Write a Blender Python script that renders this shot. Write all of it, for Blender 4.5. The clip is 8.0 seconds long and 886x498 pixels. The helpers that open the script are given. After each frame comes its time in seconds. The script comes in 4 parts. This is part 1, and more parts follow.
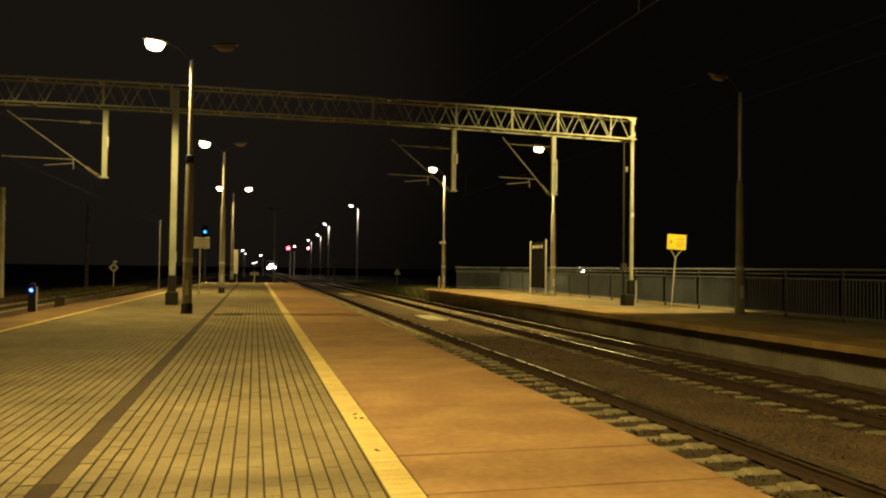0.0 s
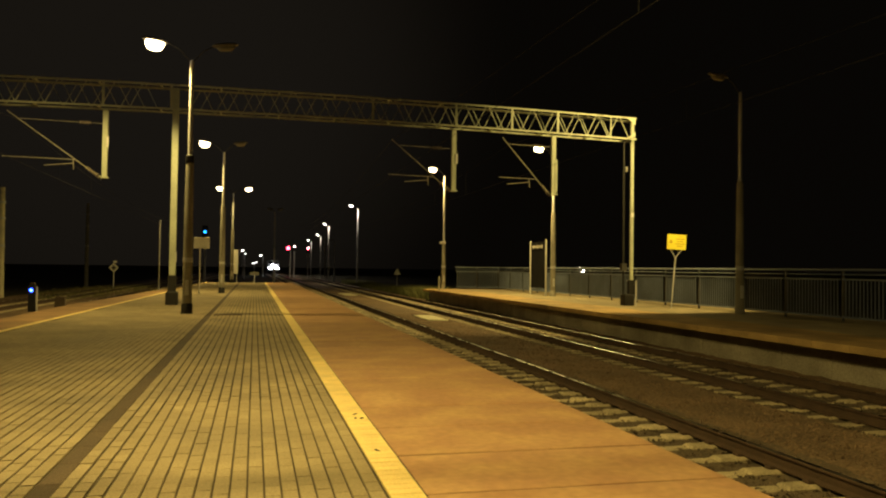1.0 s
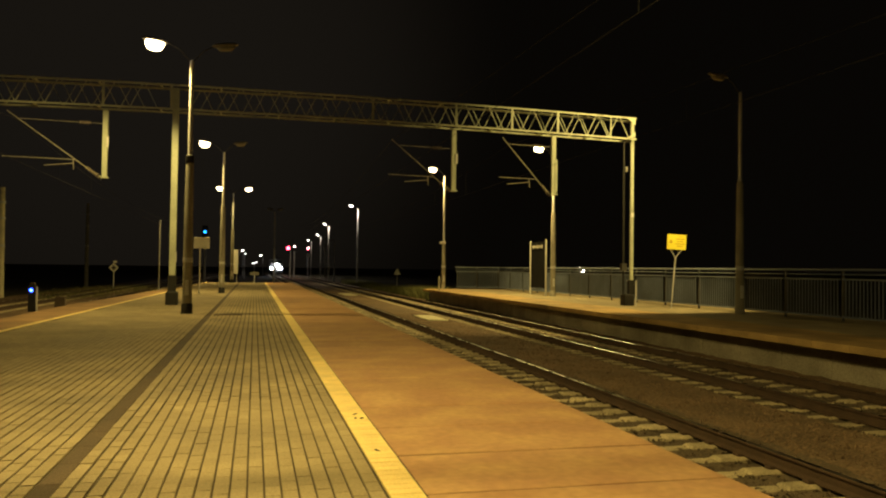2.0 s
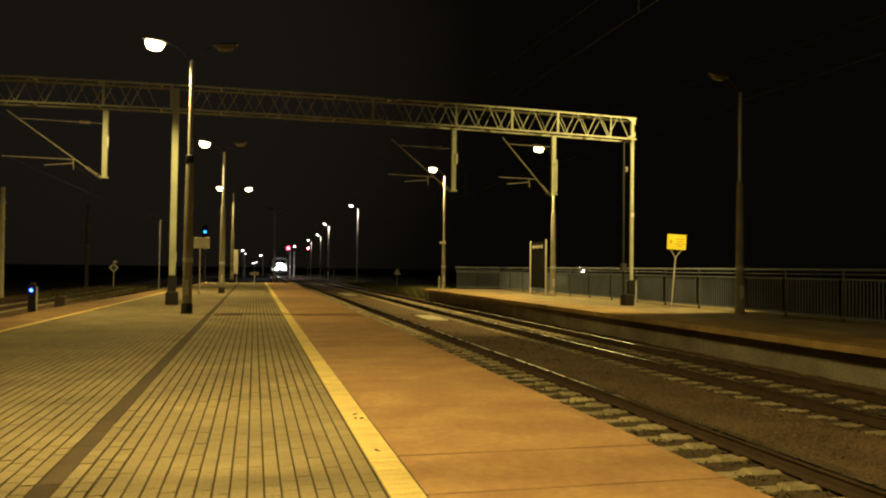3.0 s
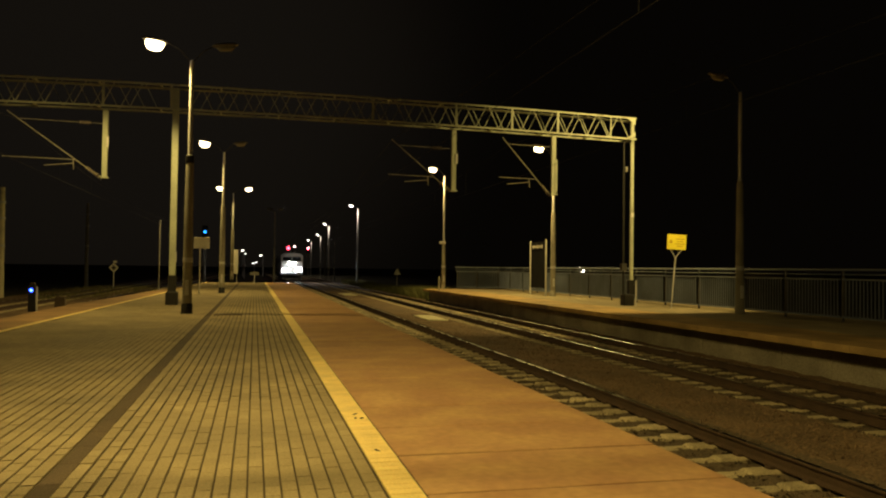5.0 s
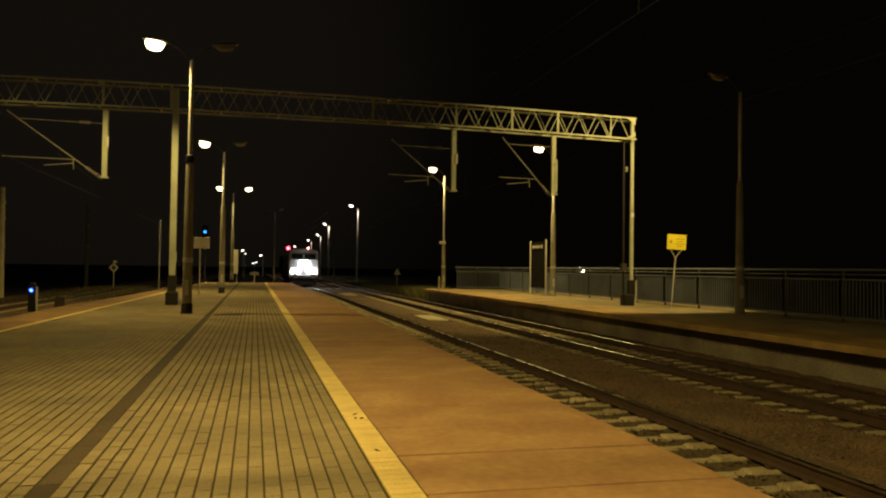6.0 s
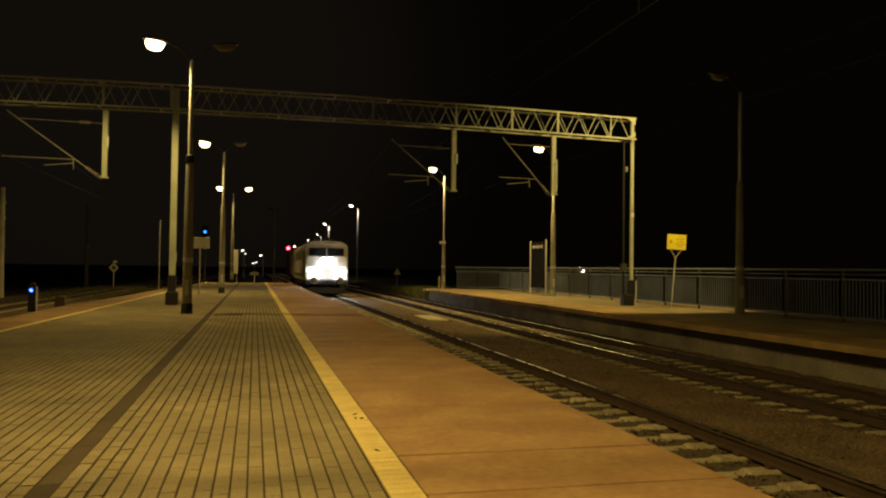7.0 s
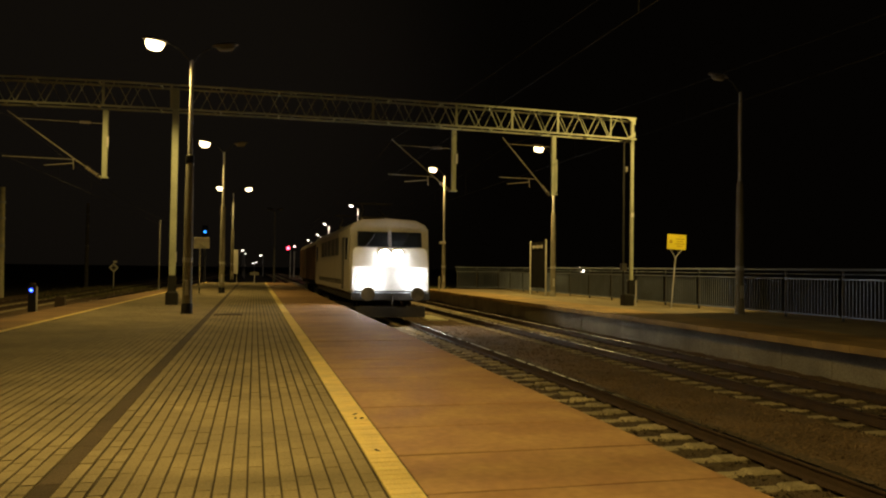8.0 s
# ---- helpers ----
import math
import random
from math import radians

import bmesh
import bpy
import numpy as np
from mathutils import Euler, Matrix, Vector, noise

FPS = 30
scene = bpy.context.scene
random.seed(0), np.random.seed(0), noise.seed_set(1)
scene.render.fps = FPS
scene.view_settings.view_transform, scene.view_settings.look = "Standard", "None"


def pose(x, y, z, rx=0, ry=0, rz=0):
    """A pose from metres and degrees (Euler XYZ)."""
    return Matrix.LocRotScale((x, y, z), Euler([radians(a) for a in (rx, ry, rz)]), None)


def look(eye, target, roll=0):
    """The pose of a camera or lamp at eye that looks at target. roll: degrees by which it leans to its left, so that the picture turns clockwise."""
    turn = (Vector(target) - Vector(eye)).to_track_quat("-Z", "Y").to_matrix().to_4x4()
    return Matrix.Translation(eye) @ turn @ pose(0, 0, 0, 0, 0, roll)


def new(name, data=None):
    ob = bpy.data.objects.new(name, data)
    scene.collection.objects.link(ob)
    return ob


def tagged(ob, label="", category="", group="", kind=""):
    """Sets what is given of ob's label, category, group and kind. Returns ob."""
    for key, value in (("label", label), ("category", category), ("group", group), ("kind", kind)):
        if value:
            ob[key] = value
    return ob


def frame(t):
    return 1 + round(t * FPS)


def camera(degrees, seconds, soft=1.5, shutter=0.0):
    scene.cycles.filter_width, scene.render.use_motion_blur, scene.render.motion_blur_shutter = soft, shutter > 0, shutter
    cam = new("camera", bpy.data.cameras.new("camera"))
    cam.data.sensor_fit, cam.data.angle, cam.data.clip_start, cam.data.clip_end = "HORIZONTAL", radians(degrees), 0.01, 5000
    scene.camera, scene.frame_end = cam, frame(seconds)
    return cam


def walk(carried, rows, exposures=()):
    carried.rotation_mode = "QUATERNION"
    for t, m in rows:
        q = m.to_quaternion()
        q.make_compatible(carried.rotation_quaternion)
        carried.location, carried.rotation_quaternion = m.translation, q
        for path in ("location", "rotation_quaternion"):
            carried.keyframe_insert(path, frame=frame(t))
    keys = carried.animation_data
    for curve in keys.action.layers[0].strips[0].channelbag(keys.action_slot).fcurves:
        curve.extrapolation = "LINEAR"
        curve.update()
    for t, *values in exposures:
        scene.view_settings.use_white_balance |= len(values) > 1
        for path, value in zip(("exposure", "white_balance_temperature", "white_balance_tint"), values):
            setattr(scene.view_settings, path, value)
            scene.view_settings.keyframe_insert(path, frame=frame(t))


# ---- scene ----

# ---------------------------------------------------------------- camera
# z = 0 is the surface of the platforms, +Y runs along the tracks.
EYE_H = 1.30
cam = camera(59.75, 8.0, soft=2.1)
EYE = Vector((0, 0, EYE_H))
AIM = EYE + Vector((math.sin(0.239127) * math.cos(0.02578), math.cos(0.239127) * math.cos(0.02578), math.sin(0.02578)))
CAM_POSE = look(EYE, AIM, 0.7694)
walk(cam, [(0.0, CAM_POSE), (8.0, CAM_POSE)],
     exposures=[(0.0, 0.0, 6500, 10), (3.4, -0.03, 6500, 10), (4.5, -0.33, 6600, 11), (6.5, -0.70, 6800, 12), (8.0, -0.92, 6950, 14)])

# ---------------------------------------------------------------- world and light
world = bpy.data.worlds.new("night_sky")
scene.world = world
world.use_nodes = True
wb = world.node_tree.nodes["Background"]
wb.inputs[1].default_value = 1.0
# dark night sky; a glow painted up the line stands in for lamp haze
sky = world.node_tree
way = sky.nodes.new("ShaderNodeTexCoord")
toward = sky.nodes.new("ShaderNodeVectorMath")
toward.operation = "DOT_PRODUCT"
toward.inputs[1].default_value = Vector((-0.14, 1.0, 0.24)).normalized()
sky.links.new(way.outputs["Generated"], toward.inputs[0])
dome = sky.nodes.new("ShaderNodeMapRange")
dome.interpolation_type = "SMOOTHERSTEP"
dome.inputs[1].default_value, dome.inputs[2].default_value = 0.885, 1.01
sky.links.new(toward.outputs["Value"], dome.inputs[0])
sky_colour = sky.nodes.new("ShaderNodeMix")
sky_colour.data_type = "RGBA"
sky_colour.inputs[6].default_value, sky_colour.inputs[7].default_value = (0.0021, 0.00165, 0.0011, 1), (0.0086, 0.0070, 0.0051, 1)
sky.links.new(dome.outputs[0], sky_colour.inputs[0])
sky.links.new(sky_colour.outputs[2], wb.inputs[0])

SODIUM = (1.0, 0.73, 0.225)
LAMP_W = 1900.0


def lamp_spot(place, target, watts, cone, blend, colour=SODIUM, size=0.18):
    d = bpy.data.lights.new("lamp_light", "SPOT")
    d.energy, d.color, d.spot_size, d.spot_blend, d.shadow_soft_size = watts, colour, radians(cone), blend, size
    ob = new("lamp_light", d)
    ob.matrix_world = look(place, target)
    return ob


# ---------------------------------------------------------------- materials
def material(name, base, rough=0.8, metal=0.0, grain=40.0, grain_amt=0.25, stain=1.2, stain_amt=0.3, bump=0.3,
             vary=0.0, island=0.0, stain_colour=None, spec=0.4, bump_dist=0.01):
    m = bpy.data.materials.new(name)
    m.use_nodes = True
    nt = m.node_tree
    b = nt.nodes["Principled BSDF"]
    b.inputs["Metallic"].default_value = metal
    b.inputs["Specular IOR Level"].default_value = spec
    tc = nt.nodes.new("ShaderNodeNewGeometry")

    def tex(scale, detail):
        n = nt.nodes.new("ShaderNodeTexNoise")
        n.inputs["Scale"].default_value, n.inputs["Detail"].default_value = scale, detail
        nt.links.new(tc.outputs["Position"], n.inputs["Vector"])
        return n

    def ramp(src, lo, hi, a=0.3, z=0.7):
        r = nt.nodes.new("ShaderNodeMapRange")
        r.inputs[1].default_value, r.inputs[2].default_value, r.inputs[3].default_value, r.inputs[4].default_value = a, z, lo, hi
        nt.links.new(src, r.inputs[0])
        return r.outputs[0]

    def times(a, k):
        n = nt.nodes.new("ShaderNodeMath")
        n.operation = "MULTIPLY"
        nt.links.new(a, n.inputs[0])
        nt.links.new(k, n.inputs[1])
        return n.outputs[0]

    g, s = tex(grain, 4), tex(stain, 5)
    f = ramp(g.outputs[0], 1 - grain_amt, 1 + grain_amt)
    if stain_colour is None:
        f = times(f, ramp(s.outputs[0], 1 - stain_amt, 1 + stain_amt * 0.6))
    if vary:
        oi = nt.nodes.new("ShaderNodeObjectInfo")
        f = times(f, ramp(oi.outputs["Random"], 1 - vary, 1 + vary, 0, 1))
    if island:
        f = times(f, ramp(tc.outputs["Random Per Island"], 1 - island, 1 + island, 0, 1))
    col = nt.nodes.new("ShaderNodeVectorMath")
    col.operation = "SCALE"
    if stain_colour is None:
        col.inputs[0].default_value = base
    else:
        mx = nt.nodes.new("ShaderNodeMix")
        mx.data_type = "RGBA"
        mx.inputs[6].default_value, mx.inputs[7].default_value = (*base, 1), (*stain_colour, 1)
        nt.links.new(ramp(s.outputs[0], 0, stain_amt, 0.38, 0.66), mx.inputs[0])
        nt.links.new(mx.outputs[2], col.inputs[0])
    nt.links.new(f, col.inputs["Scale"])
    nt.links.new(col.outputs[0], b.inputs["Base Color"])
    nt.links.new(ramp(s.outputs[0], max(rough - 0.12, 0.05), min(rough + 0.12, 1)), b.inputs["Roughness"])
    if bump:
        bp = nt.nodes.new("ShaderNodeBump")
        bp.inputs["Strength"].default_value, bp.inputs["Distance"].default_value = bump, bump_dist
        nt.links.new(g.outputs[0], bp.inputs["Height"])
        nt.links.new(bp.outputs[0], b.inputs["Normal"])
    return m


def glow(name, colour, strength):
    m = bpy.data.materials.new(name)
    m.use_nodes = True
    b = m.node_tree.nodes["Principled BSDF"]
    b.inputs["Base Color"].default_value = (*colour, 1)
    b.inputs["Roughness"].default_value = 0.3
    b.inputs["Emission Color"].default_value = (*colour, 1)
    b.inputs["Emission Strength"].default_value = strength
    return m


M_BRICK = material("paving_brick", (0.368, 0.302, 0.182), 0.85, grain=60, grain_amt=0.2, stain=0.9, stain_amt=0.28, vary=0.08, island=0.08)
M_JOINT = material("joint_sand", (0.075, 0.058, 0.036), 0.95, grain=120, stain=2)
M_STRIP = material("drain_strip_concrete", (0.105, 0.078, 0.055), 0.9, grain=60, stain=1.5, vary=0.08)
M_YELLOW = material("yellow_paint", (0.93, 0.73, 0.30), 0.7, grain=60, grain_amt=0.1, stain=3, stain_amt=0.15, vary=0.05, island=0.06)
M_SLAB = material("red_concrete_slab", (0.41, 0.235, 0.125), 0.7, grain=14, grain_amt=0.11, stain=1.9, stain_amt=0.65, vary=0.10,
                  stain_colour=(0.58, 0.385, 0.185))
M_SLAB_FAR = material("brown_concrete_slab", (0.36, 0.225, 0.115), 0.8, grain=45, stain=0.9, stain_amt=0.4, vary=0.08)
M_SLAB_B = material("ochre_concrete_slab", (0.47, 0.315, 0.13), 0.8, grain=45, stain=0.9, stain_amt=0.4, vary=0.10)
M_CONC = material("platform_concrete", (0.37, 0.33, 0.25), 0.9, grain=30, stain=1.0, stain_amt=0.35, vary=0.1)
M_SLEEPER = material("sleeper_concrete", (0.49, 0.415, 0.265), 0.9, grain=50, grain_amt=0.3, stain=4, stain_amt=0.3, vary=0.18, island=0.15)
M_PAD = material("pale_concrete_pad", (0.74, 0.69, 0.47), 0.85, grain=30, stain=2, stain_amt=0.2)
M_BALLAST = material("ballast_bed", (0.215, 0.147, 0.09), 0.95, grain=22, grain_amt=0.45, stain=0.8, stain_amt=0.35, bump=0.9, bump_dist=0.04)
M_STONE = material("ballast_stone", (0.225, 0.154, 0.095), 0.9, grain=60, stain=1.0, stain_amt=0.3, island=0.18)
M_CRIB = material("grey_crib_stone", (0.155, 0.118, 0.078), 0.95, grain=45, grain_amt=0.4, stain=1.5, stain_amt=0.3, bump=0.8, bump_dist=0.03, island=0.35)
M_RUST = material("rusty_rail_side", (0.075, 0.047, 0.03), 0.8, grain=60, stain=4)
M_RAILTOP = material("polished_rail_head", (0.60, 0.57, 0.53), 0.29, metal=1.0, grain=90, grain_amt=0.08, stain=2, stain_amt=0.1, bump=0.05)
M_GROUND = material("dark_earth", (0.05, 0.045, 0.025), 0.95, grain=8, grain_amt=0.4, stain=0.15, stain_amt=0.5, bump=0.8, bump_dist=0.05)
M_GRASS = material("dry_grass", (0.16, 0.165, 0.06), 0.8, grain=6, stain=0.6, island=0.45, bump=0)
M_STEEL = material("galvanised_steel", (0.62, 0.62, 0.62), 0.5, metal=0.1, grain=40, grain_amt=0.12, stain=1.5, stain_amt=0.2, bump=0.08)
M_GANTRY = material("painted_gantry_steel", (0.47, 0.50, 0.37), 0.55, metal=0.0, grain=30, grain_amt=0.12, stain=1.5, stain_amt=0.2, bump=0.08)
M_POLE = material("grey_concrete_pole", (0.34, 0.32, 0.26), 0.85, grain=40, stain=1.2, stain_amt=0.25)
M_BLACK = material("black_bitumen_paint", (0.018, 0.017, 0.016), 0.6, grain=40, stain=2, bump=0.15)
M_FENCE = material("grey_painted_fence", (0.20, 0.235, 0.31), 0.5, metal=0.3, grain=40, grain_amt=0.12, stain=1.5, stain_amt=0.25, bump=0.08)
M_WIRE = material("overhead_wire_copper", (0.018, 0.016, 0.013), 0.8, bump=0)
M_INSUL = material("glazed_insulator", (0.30, 0.26, 0.2), 0.25, grain=20, bump=0)
M_WHITE = material("white_sign_paint", (0.72, 0.71, 0.66), 0.6, grain=30, grain_amt=0.06, stain=3, stain_amt=0.12, bump=0.05)
M_SIGNY = material("yellow_sign_sheet", (0.88, 0.76, 0.07), 0.4, grain=20, grain_amt=0.03, stain=3, stain_amt=0.06, bump=0.02)
M_INK = material("dark_print", (0.05, 0.04, 0.02), 0.6, bump=0)
M_AMBER = material("orange_print", (0.42, 0.27, 0.02), 0.5, bump=0)
# fence posts' shaded side put into a colour darker than the rails
M_POST_SHADE = material("shaded_fence_post", (0.11, 0.106, 0.096), 0.6, stain=2, bump=0.05)
M_BOARD = material("dark_blue_name_board", (0.010, 0.010, 0.012), 0.8, bump=0.03, spec=0.1)
M_ARM = material("dark_grey_arm_paint", (0.05, 0.048, 0.043), 0.6, stain=2, bump=0.05)
M_LANT = material("lantern_housing", (0.22, 0.21, 0.19), 0.5, metal=0.2, stain=2, bump=0.05)
# loco and wagon bodies are lightened to put the headlights' haze into their colour
M_LOCO = material("grey_loco_paint", (0.46, 0.44, 0.42), 0.45, grain=20, grain_amt=0.08, stain=0.9, stain_amt=0.25, bump=0.04)
# kept pale so the lenses wash it white, in place of headlight glare
M_FRONT = material("pale_glare_front", (0.79, 0.79, 0.78), 0.35, grain=20, grain_amt=0.04, stain=1.2, stain_amt=0.12, bump=0.02)
M_LOCO2 = material("dark_loco_paint", (0.06, 0.065, 0.075), 0.4, grain=20, stain=0.9, bump=0.04)
M_WAGON = material("brown_wagon", (0.27, 0.19, 0.155), 0.65, grain=20, stain=0.8, stain_amt=0.4, bump=0.1)
M_FRAME = material("grimy_underframe", (0.03, 0.027, 0.024), 0.8, grain=20, stain=2)
M_GLASS = material("dark_cab_glass", (0.012, 0.014, 0.016), 0.06, bump=0, grain_amt=0.02, stain_amt=0.02, spec=0.6)
M_BUFFER = material("worn_buffer_steel", (0.28, 0.27, 0.25), 0.4, metal=0.8, stain=3)
G_SODIUM = glow("lit_lantern_bowl", (1.0, 0.80, 0.42), 18.0)
G_WHITE = glow("lit_white_lantern_bowl", (1.0, 0.90, 0.78), 20.0)
G_HEAD = glow("lit_headlight_lens", (0.90, 0.97, 1.0), 92.0)
G_RED = glow("lit_red_signal_lens", (1.0, 0.05, 0.10), 30.0)
G_PINK = glow("lit_pale_signal_lens", (1.0, 0.62, 0.60), 12.0)
G_HALO = glow("blue_lens_halo", (0.012, 0.05, 1.0), 7.0)
G_CORE = glow("lit_pale_blue_lens", (0.16, 0.42, 1.0), 9.0)
G_CYAN = glow("lit_cyan_signal_lens", (0.02, 0.30, 1.0), 5.0)
G_FAR = glow("lit_distant_lamp", (1.0, 0.93, 0.85), 12.0)


# ---------------------------------------------------------------- building helpers
class Soup:
    """Collects vertices and faces of one mesh."""

    def __init__(self):
        self.v, self.f, self.m = [], [], []

    def add(self, verts, faces, mat=0):
        o = len(self.v)
        self.v += [tuple(p) for p in verts]
        self.f += [tuple(i + o for i in q) for q in faces]
        self.m += [mat] * len(faces)
        return self

    def box(self, x0, x1, y0, y1, z0, z1, c=0.0, mat=0):
        """A box; c chamfers the four upper edges."""
        if c <= 0:
            vs = [(x, y, z) for z in (z0, z1) for x, y in ((x0, y0), (x1, y0), (x1, y1), (x0, y1))]
            return self.add(vs, [(3, 2, 1, 0), (4, 5, 6, 7), (0, 1, 5, 4), (1, 2, 6, 5), (2, 3, 7, 6), (3, 0, 4, 7)], mat)
        vs = [(x, y, z0) for x, y in ((x0, y0), (x1, y0), (x1, y1), (x0, y1))]
        vs += [(x, y, z1 - c) for x, y in ((x0, y0), (x1, y0), (x1, y1), (x0, y1))]
        vs += [(x, y, z1) for x, y in ((x0 + c, y0 + c), (x1 - c, y0 + c), (x1 - c, y1 - c), (x0 + c, y1 - c))]
        fs = [(3, 2, 1, 0), (8, 9, 10, 11)]
        for k in (0, 4):
            fs += [(k + i, k + (i + 1) % 4, k + 4 + (i + 1) % 4, k + 4 + i) for i in range(4)]
        return self.add(vs, fs, mat)

    def rod(self, a, b, r0, r1=None, n=8, mat=0):
        """A round bar from a to b with caps."""
        a, b = Vector(a), Vector(b)
        r1 = r0 if r1 is None else r1
        q = (b - a).to_track_quat("Z", "Y")
        vs = []
        for p, r in ((a, r0), (b, r1)):
            vs += [p + q @ Vector((r * math.cos(2 * math.pi * i / n), r * math.sin(2 * math.pi * i / n), 0)) for i in range(n)]
        fs = [(i, (i + 1) % n, n + (i + 1) % n, n + i) for i in range(n)] + [tuple(range(n))[::-1], tuple(range(n, 2 * n))]
        return self.add(vs, fs, mat)

    def bar(self, a, b, w, d, up=(0, 0, 1), mat=0):
        """A rectangular bar from a to b, w across and d along up."""
        a, b = Vector(a), Vector(b)
        t = (b - a).normalized()
        s = t.cross(Vector(up)).normalized()
        u = s.cross(t)
        vs = [p + s * (w / 2 * i) + u * (d / 2 * j) for p in (a, b) for i, j in ((-1, -1), (1, -1), (1, 1), (-1, 1))]
        return self.add(vs, [(3, 2, 1, 0), (4, 5, 6, 7), (0, 1, 5, 4), (1, 2, 6, 5), (2, 3, 7, 6), (3, 0, 4, 7)], mat)

    def lathe(self, prof, at=(0, 0, 0), n=14, turn=None, mat=0):
        """A turned shape from (radius, height) pairs about z, turned by the matrix turn and moved to at."""
        turn = turn or Matrix.Identity(3)
        vs = [Vector(at) + turn @ Vector((r * math.cos(2 * math.pi * i / n), r * math.sin(2 * math.pi * i / n), h))
              for r, h in prof for i in range(n)]
        fs = [(k * n + i, k * n + (i + 1) % n, (k + 1) * n + (i + 1) % n, (k + 1) * n + i) for k in range(len(prof) - 1) for i in range(n)]
        fs += [tuple(range(n))[::-1], tuple(range((len(prof) - 1) * n, len(prof) * n))]
        return self.add(vs, fs, mat)

    def prism(self, outline, y0, y1, mat=0):
        """An outline of (x, z) pushed along y."""
        n = len(outline)
        vs = [(x, y0, z) for x, z in outline] + [(x, y1, z) for x, z in outline]
        return self.add(vs, [tuple(range(n)), tuple(range(n, 2 * n))[::-1]] + [(i, n + i, n + (i + 1) % n, (i + 1) % n) for i in range(n)], mat)

    def mesh(self, name, mats):
        me = bpy.data.meshes.new(name)
        me.from_pydata(self.v, [], self.f)
        for m in mats if isinstance(mats, (list, tuple)) else [mats]:
            me.materials.append(m)
        me.polygons.foreach_set("material_index", self.m)
        me.update()
        return me


def part(name, soup, mats, parent=None, label="", smooth=False, bevel=0.0):
    """Links a soup, a bmesh's mesh or a mesh as one object under a thing."""
    me = soup.mesh(name, mats) if isinstance(soup, Soup) else soup
    if bevel:
        bm = bmesh.new()
        bm.from_mesh(me)
        bmesh.ops.recalc_face_normals(bm, faces=bm.faces)
        bmesh.ops.bevel(bm, geom=[e for e in bm.edges if len(e.link_faces) == 2 and e.calc_face_angle() > 0.6], offset=bevel,
                        segments=2, affect="EDGES", clamp_overlap=True)
        bm.to_mesh(me)
        bm.free()
    elif isinstance(soup, Soup):
        bm = bmesh.new()
        bm.from_mesh(me)
        bmesh.ops.recalc_face_normals(bm, faces=bm.faces)
        bm.to_mesh(me)
        bm.free()
    if smooth:
        me.shade_smooth()
        me.set_sharp_from_angle(angle=radians(40))
    ob = new(name, me)
    ob.parent = parent
    if label:
        ob["label"] = label
    return ob


def thing(name, place, label, category, group="", kind=""):
    ob = new(name)
    ob.empty_display_size = 0.2
    ob.matrix_world = place if isinstance(place, Matrix) else Matrix.Translation(place)
    return tagged(ob, label, category, group, kind)


# ---------------------------------------------------------------- ground, platforms, tracks
EDGE_A, EDGE_B, EDGE_L = 2.96, 10.62, -5.75
JOINT_Z = -0.009
Y0, Y_END_A, Y_END_B = -20.0, 64.0, 49.5
RAIL_Z, SLEEPER_Z = -0.60, -0.765

g = Soup()
g.add([(-2500, -2500, -0.98), (2500, -2500, -0.98), (2500, 2500, -0.98), (-2500, 2500, -0.98)], [(0, 1, 2, 3)])
tagged(part("ground", g, M_GROUND), "dark earth and weeds under the night sky", "ground", kind="structure")


def left_edge(y):
    return EDGE_L + max(0.0, y - 27.0) * 0.062


def left_line(y):
    return -5.1 + 0.0225 * y


def build_platform_a():
    p = thing("platform_1", (0, 0, 0), "island platform paved with yellowish brick and red edge slabs", "platform", kind="structure")
    s = Soup()
    ys = [Y0, 27.0, Y_END_A]
    lv = [(left_edge(y) + 0.12, y) for y in ys] + [(EDGE_A - 0.12, y) for y in reversed(ys)]
    n = len(lv)
    s.add([(x, y, -0.98) for x, y in lv] + [(x, y, JOINT_Z) for x, y in lv],
          [tuple(range(n, 2 * n))] + [(i, (i + 1) % n, n + (i + 1) % n, n + i) for i in range(n)])
    part("platform_body", s, M_JOINT, p, "sand bed and concrete sides")
    # concrete retaining faces
    part("retaining_wall", Soup().box(EDGE_A - 0.3, EDGE_A - 0.1, Y0, Y_END_A, -0.98, -0.145), M_CONC, p)
    return p


PLAT_A = build_platform_a()


def build_platform_b():
    p = thing("platform_2", (0, 0, 0), "side platform with brown slabs over a grey concrete wall", "platform", kind="structure")
    part("platform_body", Soup().box(EDGE_B + 0.55, 17.5, Y0, Y_END_B, -0.98, -0.06), M_JOINT, p)
    y = Y0
    me = Soup().box(EDGE_B + 0.47, EDGE_B + 0.546, 0.006, 1.494, -0.98, -0.15).mesh("wall_panel", M_CONC)
    while y < Y_END_B - 1.4:
        o = new("wall_panel", me)
        o.parent = p
        o.location = (random.uniform(-0.006, 0.006), y, 0)
        y += 1.5
    return p


PLAT_B = build_platform_b()


def rail_profile(x):
    """A flat-bottom rail about x, its head at RAIL_Z: (x, z) outline of the foot and web, and of the head."""
    z = RAIL_Z
    side = [(0.07, -0.16), (0.07, -0.148), (0.012, -0.13), (0.012, -0.042), (0.036, -0.034), (0.036, -0.011), (0.031, -0.005)]
    foot = side + [(-a, b) for a, b in reversed(side)]
    half = [(0.031, -0.005), (0.026, -0.0024), (0.018, -0.0008), (0.008, 0.0)]
    head = half + [(-a, b) for a, b in reversed(half)]
    return [(x + a, z + b) for a, b in foot], [(x + a, z + b) for a, b in head]


